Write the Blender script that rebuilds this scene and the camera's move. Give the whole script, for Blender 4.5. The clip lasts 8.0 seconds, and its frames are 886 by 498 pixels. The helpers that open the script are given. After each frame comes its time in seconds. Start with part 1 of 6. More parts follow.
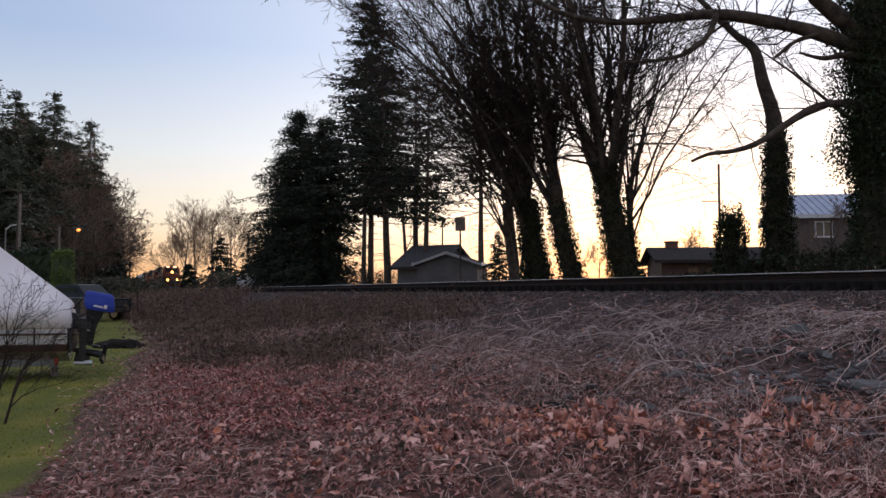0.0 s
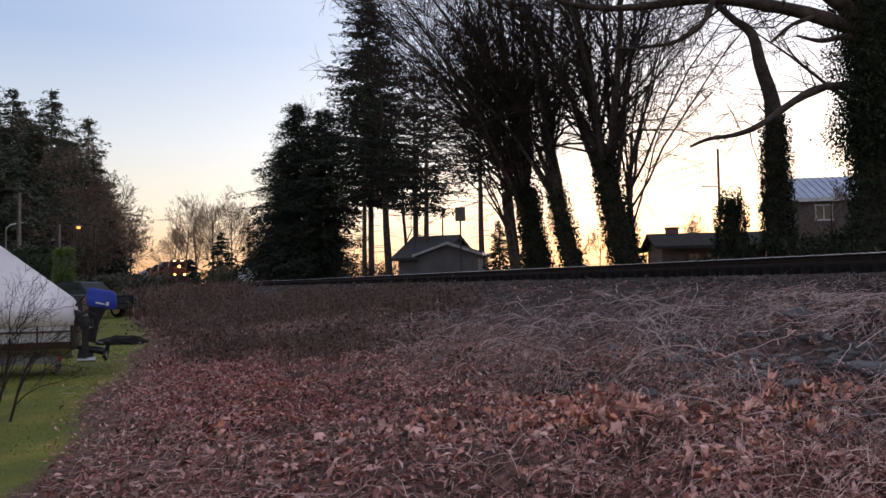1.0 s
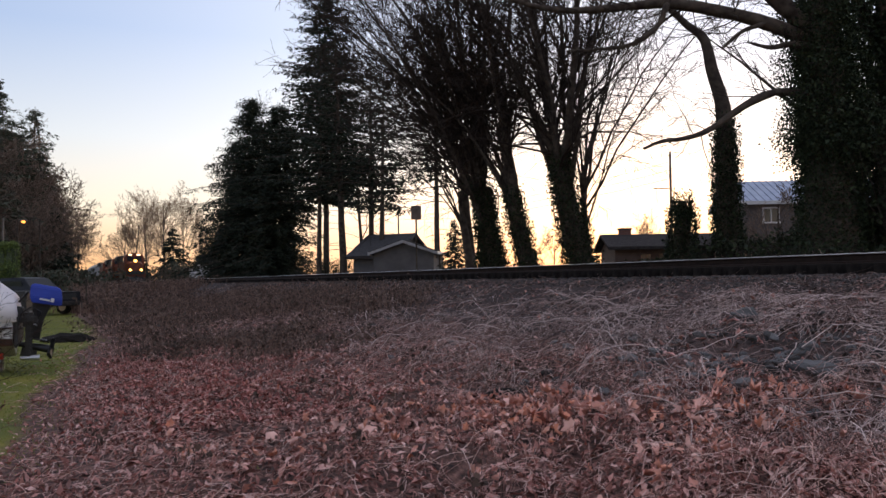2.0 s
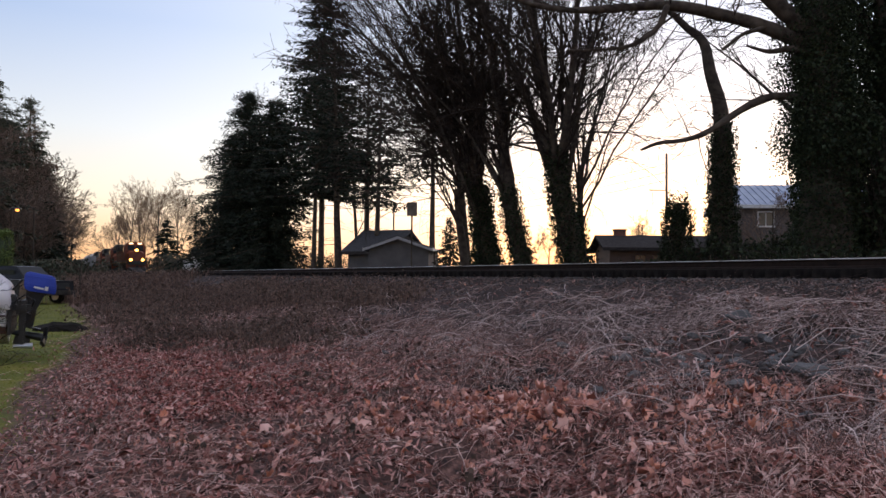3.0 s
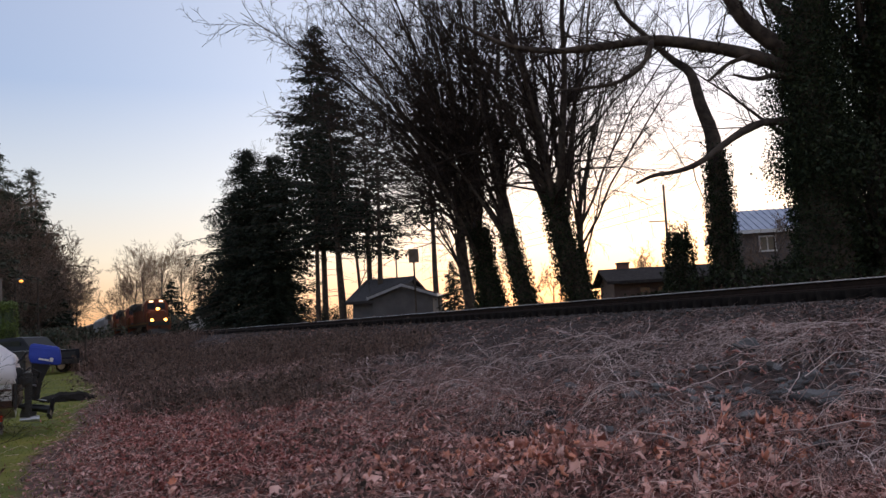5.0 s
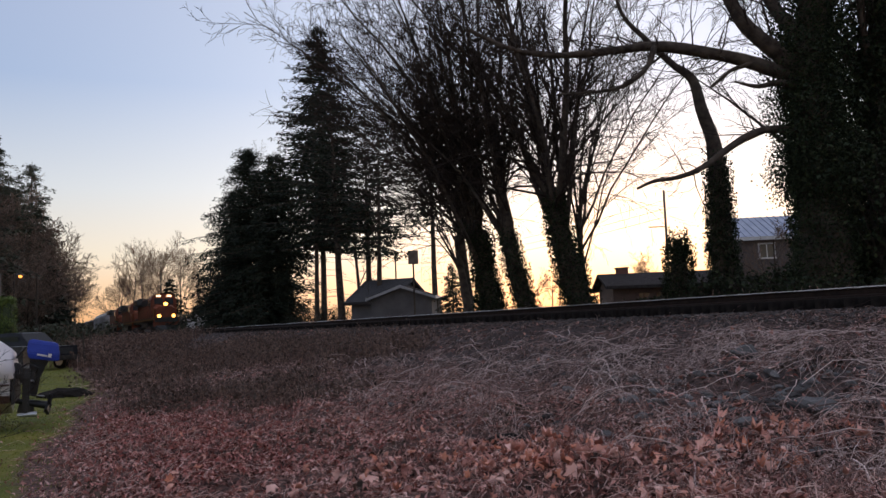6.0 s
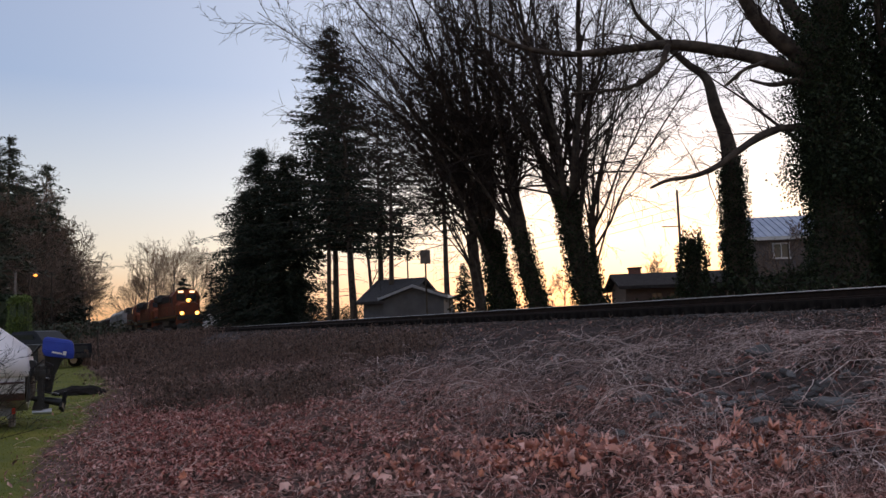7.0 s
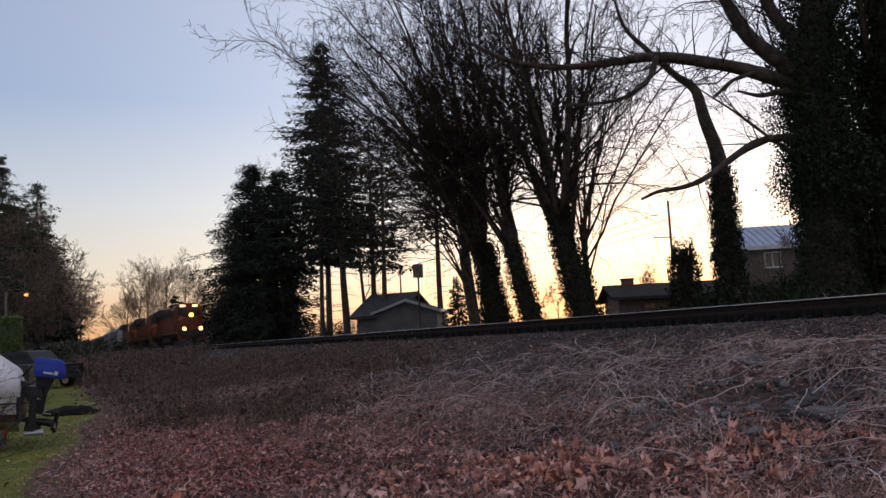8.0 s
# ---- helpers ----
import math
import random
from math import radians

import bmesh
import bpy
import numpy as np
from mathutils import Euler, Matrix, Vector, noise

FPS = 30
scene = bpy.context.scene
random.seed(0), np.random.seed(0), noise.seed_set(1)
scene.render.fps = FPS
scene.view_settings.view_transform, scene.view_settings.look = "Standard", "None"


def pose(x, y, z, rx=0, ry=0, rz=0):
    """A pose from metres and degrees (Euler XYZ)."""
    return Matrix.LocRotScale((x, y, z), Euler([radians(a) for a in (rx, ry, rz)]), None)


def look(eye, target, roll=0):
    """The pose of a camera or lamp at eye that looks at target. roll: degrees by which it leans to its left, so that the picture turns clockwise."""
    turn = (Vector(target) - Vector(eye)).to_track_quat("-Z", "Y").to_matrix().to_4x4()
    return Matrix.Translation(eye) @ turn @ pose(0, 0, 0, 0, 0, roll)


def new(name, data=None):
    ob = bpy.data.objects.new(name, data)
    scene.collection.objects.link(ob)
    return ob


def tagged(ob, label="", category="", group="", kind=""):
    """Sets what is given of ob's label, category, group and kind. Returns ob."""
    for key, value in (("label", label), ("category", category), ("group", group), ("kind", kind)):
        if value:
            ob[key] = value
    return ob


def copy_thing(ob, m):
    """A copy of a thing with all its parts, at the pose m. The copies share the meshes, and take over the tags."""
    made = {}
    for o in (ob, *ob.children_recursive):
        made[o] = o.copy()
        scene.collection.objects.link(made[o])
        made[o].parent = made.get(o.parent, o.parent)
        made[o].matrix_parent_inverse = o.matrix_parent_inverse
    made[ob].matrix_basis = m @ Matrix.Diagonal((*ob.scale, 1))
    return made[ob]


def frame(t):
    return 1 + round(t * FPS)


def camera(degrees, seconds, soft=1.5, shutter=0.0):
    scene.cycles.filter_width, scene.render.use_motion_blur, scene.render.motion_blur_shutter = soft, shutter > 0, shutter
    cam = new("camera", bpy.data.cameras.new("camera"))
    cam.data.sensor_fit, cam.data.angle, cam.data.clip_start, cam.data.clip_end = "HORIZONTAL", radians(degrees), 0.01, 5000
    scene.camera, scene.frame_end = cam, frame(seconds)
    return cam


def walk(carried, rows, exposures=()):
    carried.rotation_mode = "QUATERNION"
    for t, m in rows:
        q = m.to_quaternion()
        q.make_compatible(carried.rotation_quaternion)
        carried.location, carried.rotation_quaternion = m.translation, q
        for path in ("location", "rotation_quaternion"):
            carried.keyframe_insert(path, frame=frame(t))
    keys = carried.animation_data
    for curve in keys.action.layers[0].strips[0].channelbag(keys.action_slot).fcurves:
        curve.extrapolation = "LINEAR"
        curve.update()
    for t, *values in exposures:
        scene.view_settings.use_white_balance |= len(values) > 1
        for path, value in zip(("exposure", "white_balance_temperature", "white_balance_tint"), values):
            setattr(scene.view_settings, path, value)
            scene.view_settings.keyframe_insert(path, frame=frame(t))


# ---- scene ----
cam = camera(58.4, 8.0)
CAM_ROWS = [
    (0.0, pose(0.000, 0.000, 1.550, 92.950, 0.000, 0.000)),
    (0.5, pose(0.004, -0.006, 1.543, 92.462, 0.604, 1.015)),
    (1.0, pose(0.007, -0.011, 1.544, 92.271, 1.108, 0.093)),
    (1.5, pose(0.018, 0.017, 1.545, 92.211, 1.709, -2.343)),
    (3.0, pose(-0.018, 0.010, 1.525, 91.937, -0.493, -3.569)),
    (3.5, pose(-0.013, 0.009, 1.536, 92.673, 0.647, -3.169)),
    (4.0, pose(0.040, -0.028, 1.566, 94.000, 2.720, -2.889)),
    (4.5, pose(0.025, 0.000, 1.564, 94.818, 3.245, -2.961)),
    (6.0, pose(0.013, -0.024, 1.561, 95.270, 2.175, -3.230)),
    (6.5, pose(-0.005, -0.013, 1.543, 95.095, 1.552, -2.678)),
    (7.0, pose(-0.001, 0.001, 1.547, 95.284, 2.014, -2.381)),
    (7.5, pose(-0.001, -0.008, 1.554, 95.775, 2.489, -2.533)),
    (8.0, pose(-0.000, -0.004, 1.555, 96.250, 2.848, -2.838)),
]
walk(cam, CAM_ROWS, [(0, 0.08), (1.0, 0.15), (3.2, 0.25), (4.5, 0.1), (6.0, -0.03), (8.0, -0.15)])

# ---- world and light: clear sky just after sunset, the glow beyond the houses ----
SUN_AZ = radians(17)
world = bpy.data.worlds.new("dusk_sky")
scene.world = world
world.use_nodes = True
wn, wl = world.node_tree.nodes, world.node_tree.links
bg = wn["Background"]
sky = wn.new("ShaderNodeTexSky")
sky.sky_type = "NISHITA"
sky.sun_disc = False
sky.sun_elevation = radians(2.0)
sky.sun_rotation = SUN_AZ
sky.altitude = 30
sky.air_density = 1.0
sky.dust_density = 1.6
sky.ozone_density = 1.5
# the clear twilight gradient: warm low down, blue overhead, brighter toward the set sun
co = wn.new("ShaderNodeTexCoord")
sep = wn.new("ShaderNodeSeparateXYZ")
wl.new(co.outputs["Generated"], sep.inputs[0])
grad = wn.new("ShaderNodeValToRGB")
SKY = [(0.0, (0.95, 0.43, 0.14)), (0.045, (0.94, 0.60, 0.37)), (0.09, (0.88, 0.77, 0.65)), (0.17, (0.68, 0.72, 0.80)), (0.29, (0.375, 0.495, 0.76)),
       (0.50, (0.44, 0.50, 0.72)), (1.0, (0.60, 0.58, 0.66))]
while len(grad.color_ramp.elements) < len(SKY):
    grad.color_ramp.elements.new(0.5)
for e, (p, c) in zip(grad.color_ramp.elements, SKY):
    e.position, e.color = p, (*c, 1)
wl.new(sep.outputs["Z"], grad.inputs[0])
dot = wn.new("ShaderNodeVectorMath")
dot.operation = "DOT_PRODUCT"
wl.new(co.outputs["Generated"], dot.inputs[0])
dot.inputs[1].default_value = (math.sin(SUN_AZ) * 0.985, math.cos(SUN_AZ) * 0.985, 0.17)
clamp = wn.new("ShaderNodeMath")
clamp.operation = "MAXIMUM"
wl.new(dot.outputs["Value"], clamp.inputs[0])
powr = wn.new("ShaderNodeMath")
powr.operation = "POWER"
wl.new(clamp.outputs[0], powr.inputs[0])
powr.inputs[1].default_value = 7.0
glow = wn.new("ShaderNodeVectorMath")
glow.operation = "SCALE"
glow.inputs[0].default_value = (0.60, 0.57, 0.53)
wl.new(powr.outputs[0], glow.inputs["Scale"])
nish = wn.new("ShaderNodeVectorMath")
nish.operation = "SCALE"
wl.new(sky.outputs[0], nish.inputs[0])
nish.inputs["Scale"].default_value = 0.08
sum1 = wn.new("ShaderNodeVectorMath")
wl.new(grad.outputs[0], sum1.inputs[0])
wl.new(glow.outputs[0], sum1.inputs[1])
sum2 = wn.new("ShaderNodeVectorMath")
wl.new(sum1.outputs[0], sum2.inputs[0])
wl.new(nish.outputs[0], sum2.inputs[1])
wl.new(sum2.outputs[0], bg.inputs[0])
bg.inputs[1].default_value = 0.8
scene.view_settings.exposure = 0.0

sun = new("sun", bpy.data.lights.new("sun", "SUN"))
sun.data.energy = 0.15
sun.data.angle = radians(12)
sun.data.color = (1.0, 0.72, 0.45)
sun.matrix_world = look((0, 0, 0), (-math.sin(SUN_AZ), -math.cos(SUN_AZ), -0.06))

# ---- plan: l runs across the line (the line at 14.3), s along it, away from the viewer ----
NX, NY = 0.913, 0.408
TRACK = 14.3
EYE = 1.55


def at(l, s, z=0.0):
    return Vector((l * NX - s * NY, l * NY + s * NX, z))


def ls(x, y):
    return x * NX + y * NY, -x * NY + y * NX


def rail_z(s):
    return 1.94 - 0.0024 * max(-60.0, min(s, 260.0))


def step(a, b, v):
    v = max(0.0, min(1.0, (v - a) / (b - a)))
    return v * v * (3 - 2 * v)


def lawn_edge(s):
    return max(-0.6, min(2.0, -0.3 + 0.118 * (s - 6.6))) + 0.25 * math.sin(s * 0.9) * 0.5


def ground_z(x, y):
    l, s = ls(x, y)
    shoulder = rail_z(s) - 0.43
    l0 = lawn_edge(s) + 0.2
    if l <= l0:
        z = 0.0
        hill = step(55, 110, s) * max(0.0, -10 - l) * 0.55
        z += min(hill, 26)
        z += 0.03 * noise.noise((x * 0.3, y * 0.3, 0))
    elif l < 12.3:
        v = (l - l0) / (12.3 - l0)
        z = shoulder * (0.62 * v + 0.38 * v * v)
        bump = min(1, (l - l0) * 0.5) * min(1, (12.3 - l) * 0.8)
        z += bump * (0.16 * noise.noise((x * 0.7, y * 0.7, 3)) + 0.13 * noise.noise((x * 2.1, y * 2.1, 7)) + 0.07 * noise.noise((x * 4.5, y * 4.5, 2)))
    elif l < 16.4:
        z = shoulder
    else:
        z = shoulder - 0.25 * step(16.4, 19, l) - 0.02 * max(0, l - 30) * (l < 90) - 1.2 * (l >= 90)
        z += 0.06 * noise.noise((x * 0.4, y * 0.4, 5))
    return z


# ---- mesh helpers ----
def mesh_np(name, V, F, mat, parent=None, smooth=False):
    V, F = np.asarray(V, dtype=np.float32), np.asarray(F, dtype=np.int32)
    me = bpy.data.meshes.new(name)
    n = F.shape[1]
    me.vertices.add(len(V))
    me.vertices.foreach_set("co", V.ravel())
    me.loops.add(F.size)
    me.loops.foreach_set("vertex_index", F.ravel())
    me.polygons.add(len(F))
    me.polygons.foreach_set("loop_start", np.arange(0, F.size, n, dtype=np.int32))
    if smooth:
        me.polygons.foreach_set("use_smooth", np.ones(len(F), dtype=bool))
    me.materials.append(mat)
    me.update(calc_edges=True)
    me.validate()
    ob = new(name, me)
    ob.parent = parent
    return ob


def tubes_np(P, R, sides):
    """Tubes round many polylines: P (N, k, 3), R (N, k)."""
    P, R = np.asarray(P, float), np.asarray(R, float)
    N, k, _ = P.shape
    T = np.gradient(P, axis=1)
    T /= np.linalg.norm(T, axis=2, keepdims=True) + 1e-9
    ref = np.where(np.abs(T[:, :1, 2:3]) > 0.8, np.array([[[1.0, 0, 0]]]), np.array([[[0, 0, 1.0]]]))
    A = np.cross(T, np.broadcast_to(ref, T.shape))
    A /= np.linalg.norm(A, axis=2, keepdims=True) + 1e-9
    B = np.cross(T, A)
    ang = np.arange(sides) * 2 * math.pi / sides
    V = P[:, :, None] + R[:, :, None, None] * (A[:, :, None] * np.cos(ang)[:, None] + B[:, :, None] * np.sin(ang)[:, None])
    base = (np.arange(N) * k * sides)[:, None, None] + (np.arange(k - 1) * sides)[None, :, None]
    i = np.arange(sides)[None, None, :]
    j = (i + 1) % sides
    F = np.stack([base + i, base + j, base + sides + j, base + sides + i], axis=-1)
    return V.reshape(-1, 3), F.reshape(-1, 4)


def merge(parts):
    Vs, Fs, o = [], [], 0
    for V, F in parts:
        Vs.append(V)
        Fs.append(F + o)
        o += len(V)
    return np.concatenate(Vs), np.concatenate(Fs)


def rotations(rng, n, tilt):
    """Random turns about z followed by tilts up to tilt radians."""
    a, b, c = rng.uniform(0, 2 * math.pi, n), rng.normal(0, tilt, n), rng.normal(0, tilt, n)
    ca, sa, cb, sb, cc, sc = np.cos(a), np.sin(a), np.cos(b), np.sin(b), np.cos(c), np.sin(c)
    o, z = np.ones(n), np.zeros(n)
    Z = np.stack([ca, -sa, z, sa, ca, z, z, z, o], -1).reshape(n, 3, 3)
    X = np.stack([o, z, z, z, cb, -sb, z, sb, cb], -1).reshape(n, 3, 3)
    Y = np.stack([cc, z, sc, z, o, z, -sc, z, cc], -1).reshape(n, 3, 3)
    return X @ Y @ Z


def scatter(template, faces, places, turns, sizes):
    V = np.einsum("nij,kj->nki", turns, template) * sizes[:, None, None] + places[:, None, :]
    k = len(template)
    F = faces[None] + (np.arange(len(places)) * k)[:, None, None]
    return V.reshape(-1, 3), F.reshape(-1, faces.shape[1])


def part(name, bm, material, parent, label="", bevel=0.0):
    """Links a bmesh as one mesh object under a thing or part."""
    if bevel:
        bmesh.ops.bevel(bm, geom=list(bm.edges), offset=bevel, segments=2, affect="EDGES", clamp_overlap=True)
    me = bpy.data.meshes.new(name)
    bm.to_mesh(me)
    bm.free()
    me.materials.append(material)
    ob = new(name, me)
    ob.parent = parent
    if label:
        tagged(ob, label)
    return ob


def box(sx, sy, sz, x=0, y=0, z=0, turn=None, bm=None):
    """A box of that size, centred on x, y, z."""
    bm = bm or bmesh.new()
    m = Matrix.Translation((x, y, z)) @ (turn or Matrix()) @ Matrix.Diagonal((sx, sy, sz, 1))
    bmesh.ops.create_cube(bm, size=1, matrix=m)
    return bm


def rod(r, length, x=0, y=0, z=0, axis="Z", r2=None, seg=16, bm=None):
    bm = bm or bmesh.new()
    turn = {"Z": Matrix(), "X": Matrix.Rotation(math.pi / 2, 4, "Y"), "Y": Matrix.Rotation(-math.pi / 2, 4, "X")}[axis]
    bmesh.ops.create_cone(bm, cap_ends=True, segments=seg, radius1=r, radius2=r if r2 is None else r2, depth=length,
                          matrix=Matrix.Translation((x, y, z)) @ turn)
    return bm


def prism(profile, x0, x1, bm=None):
    """A solid: the outline (y, z) pushed along x from x0 to x1."""
    bm = bm or bmesh.new()
    a = [bm.verts.new((x0, y, z)) for y, z in profile]
    b = [bm.verts.new((x1, y, z)) for y, z in profile]
    n = len(profile)
    bm.faces.new(a[::-1])
    bm.faces.new(b)
    for i in range(n):
        bm.faces.new((a[i], a[(i + 1) % n], b[(i + 1) % n], b[i]))
    bmesh.ops.recalc_face_normals(bm, faces=bm.faces)
    return bm


def pipe(points, r, sides=8, bm=None):
    """A bent bar through points."""
    bm = bm or bmesh.new()
    V, F = tubes_np([points], [[r] * len(points)], sides)
    vs = [bm.verts.new(v) for v in V]
    for f in F:
        bm.faces.new([vs[i] for i in f])
    bm.faces.new(vs[:sides])
    bm.faces.new(vs[-sides:])
    bmesh.ops.recalc_face_normals(bm, faces=bm.faces)
    return bm


def loft(rings, bm=None, caps=True):
    bm = bm or bmesh.new()
    vs = [[bm.verts.new(p) for p in ring] for ring in rings]
    n = len(rings[0])
    for a, b in zip(vs, vs[1:]):
        for i in range(n):
            bm.faces.new((a[i], a[(i + 1) % n], b[(i + 1) % n], b[i]))
    if caps:
        bm.faces.new(vs[0][::-1])
        bm.faces.new(vs[-1])
    bmesh.ops.recalc_face_normals(bm, faces=bm.faces)
    return bm


def empty(name, m, label, category, group="", kind=""):
    ob = new(name)
    ob.matrix_basis = m
    return tagged(ob, label, category, group, kind)


# ---- materials ----
def material(name, colors, scale=3.0, rough=0.8, bump=0.0, metal=0.0, spread="noise", detail=6, fine=0.0, emit=None, strength=0.0, spec=0.5):
    """colors: two to five shades, spread by noise, by island, or by object."""
    m = bpy.data.materials.new(name)
    m.use_nodes = True
    n, k = m.node_tree.nodes, m.node_tree.links
    b = n["Principled BSDF"]
    b.inputs["Roughness"].default_value = rough
    b.inputs["Metallic"].default_value = metal
    b.inputs["Specular IOR Level"].default_value = spec
    ramp = n.new("ShaderNodeValToRGB")
    e = ramp.color_ramp.elements
    while len(e) < len(colors):
        e.new(0.5)
    lo, hi = (0.3, 0.7) if spread == "noise" else (0.0, 1.0)
    for i, c in enumerate(colors):
        e[i].position = lo + (hi - lo) * i / max(1, len(colors) - 1)
        e[i].color = (*c, 1)
    tex = n.new("ShaderNodeTexNoise")
    tex.inputs["Scale"].default_value = scale
    tex.inputs["Detail"].default_value = detail
    co = n.new("ShaderNodeTexCoord")
    k.new(co.outputs["Object"], tex.inputs["Vector"])
    if spread == "noise":
        src = tex.outputs[0]
    elif spread == "island":
        src = n.new("ShaderNodeNewGeometry").outputs["Random Per Island"]
    else:
        src = n.new("ShaderNodeObjectInfo").outputs["Random"]
    if spread != "noise":
        mix = n.new("ShaderNodeMath")
        mix.operation = "MULTIPLY_ADD"
        k.new(tex.outputs[0], mix.inputs[0])
        mix.inputs[1].default_value = 0.5
        add = n.new("ShaderNodeMath")
        add.operation = "SUBTRACT"
        k.new(src, add.inputs[0])
        add.inputs[1].default_value = 0.25
        k.new(add.outputs[0], mix.inputs[2])
        src = mix.outputs[0]
    k.new(src, ramp.inputs[0])
    k.new(ramp.outputs[0], b.inputs["Base Color"])
    if bump:
        t2 = n.new("ShaderNodeTexNoise")
        t2.inputs["Scale"].default_value = fine or scale * 6
        t2.inputs["Detail"].default_value = 5
        k.new(co.outputs["Object"], t2.inputs["Vector"])
        bp = n.new("ShaderNodeBump")
        bp.inputs["Strength"].default_value = bump
        bp.inputs["Distance"].default_value = 0.03
        k.new(t2.outputs[0], bp.inputs["Height"])
        k.new(bp.outputs[0], b.inputs["Normal"])
    if emit:
        b.inputs["Emission Color"].default_value = (*emit, 1)
        b.inputs["Emission Strength"].default_value = strength
    return m


M_BARK = material("bark", [(0.037, 0.029, 0.024), (0.078, 0.062, 0.05), (0.12, 0.097, 0.077)], 4, 0.95, 0.6, spec=0.15)
# bark of the distant trees, paled for haze
M_BARK_HAZE = material("haze_lit_bark", [(0.12, 0.095, 0.075), (0.2, 0.165, 0.13)], 4, 0.95, 0.4)
M_TWIG = material("twig", [(0.03, 0.023, 0.019), (0.06, 0.044, 0.036)], 2, 0.9, spec=0.15)
M_TWIG_HILL = material("hillside_twig", [(0.12, 0.082, 0.06), (0.21, 0.145, 0.105)], 0.5, 0.9)
# distant twigs: sunset glow and haze put into the colour
M_TWIG_HAZE = material("haze_lit_twig", [(0.24, 0.155, 0.1), (0.36, 0.24, 0.16)], 1, 0.9)
M_NEEDLE = material("needles", [(0.012, 0.018, 0.012), (0.021, 0.03, 0.018), (0.034, 0.043, 0.025)], 1.2, 0.7, spread="island", spec=0.25)
# paler copy of the needles, with the haze of distance in its colour
M_NEEDLE_HAZE = material("haze_lifted_needles", [(0.034, 0.044, 0.026), (0.07, 0.08, 0.045)], 1.2, 0.75, spread="island")
M_IVY = material("ivy_leaves", [(0.013, 0.021, 0.012), (0.025, 0.036, 0.017), (0.045, 0.058, 0.025)], 2, 0.7, spread="island", spec=0.2)


M_BALLAST = material("ballast", [(0.03, 0.026, 0.024), (0.075, 0.066, 0.062), (0.13, 0.117, 0.11)], 14, 0.9, 0.8, fine=30)
M_STONE = material("stone", [(0.06, 0.057, 0.056), (0.13, 0.125, 0.123), (0.21, 0.2, 0.195)], 5, 0.85, 0.6, spread="object")
M_RAIL = material("rusty_rail", [(0.016, 0.011, 0.009), (0.032, 0.021, 0.016)], 8, 0.85, 0.2, spec=0.15)
M_RAILTOP = material("worn_rail_head", [(0.7, 0.67, 0.64), (0.85, 0.82, 0.78)], 10, 0.35, metal=1.0)
M_TIE = material("old_timber_tie", [(0.013, 0.011, 0.01), (0.03, 0.025, 0.022)], 6, 0.95, 0.5, spec=0.1)
# tones run near black to near white: gap shade and highlights put into colour
M_LEAF = material("fallen_leaf", [(0.16, 0.06, 0.048), (0.62, 0.27, 0.2), (0.92, 0.58, 0.49), (0.76, 0.3, 0.18), (0.86, 0.48, 0.39)], 9, 0.75, spread="island")
M_CHAFF = material("leaf_scraps", [(0.05, 0.02, 0.016), (0.46, 0.17, 0.13), (0.96, 0.64, 0.56), (0.22, 0.075, 0.058), (0.8, 0.4, 0.33), (0.07, 0.028, 0.023)], 9, 0.8, spread="island")
M_REDLEAF = material("red_brown_litter", [(0.05, 0.017, 0.014), (0.36, 0.1, 0.075), (0.8, 0.42, 0.36), (0.44, 0.11, 0.085), (0.1, 0.035, 0.028)], 9, 0.8, spread="island")
M_CANE = material("pale_cane", [(0.1, 0.06, 0.052), (0.3, 0.2, 0.175), (0.64, 0.48, 0.43), (0.92, 0.75, 0.69)], 2, 0.8, spread="island")
M_THATCH = material("dead_thatch", [(0.03, 0.017, 0.014), (0.11, 0.064, 0.053), (0.3, 0.19, 0.165), (0.6, 0.43, 0.38)], 2, 0.85, spread="island")
M_STEM = material("dry_stem", [(0.05, 0.024, 0.019), (0.33, 0.165, 0.13), (0.74, 0.45, 0.375), (0.96, 0.7, 0.61)], 2, 0.85, spread="island")
M_BRAMBLE = material("bramble_stem", [(0.075, 0.045, 0.033), (0.19, 0.115, 0.087), (0.36, 0.235, 0.185)], 2, 0.85, spread="island")
M_BRAMBLELEAF = material("bramble_leaf", [(0.035, 0.023, 0.016), (0.09, 0.058, 0.04), (0.18, 0.112, 0.084)], 4, 0.8, spread="island")
M_GRASS = material("grass_blade", [(0.15, 0.19, 0.018), (0.21, 0.23, 0.024), (0.29, 0.27, 0.035)], 0.5, 0.6, spread="island")


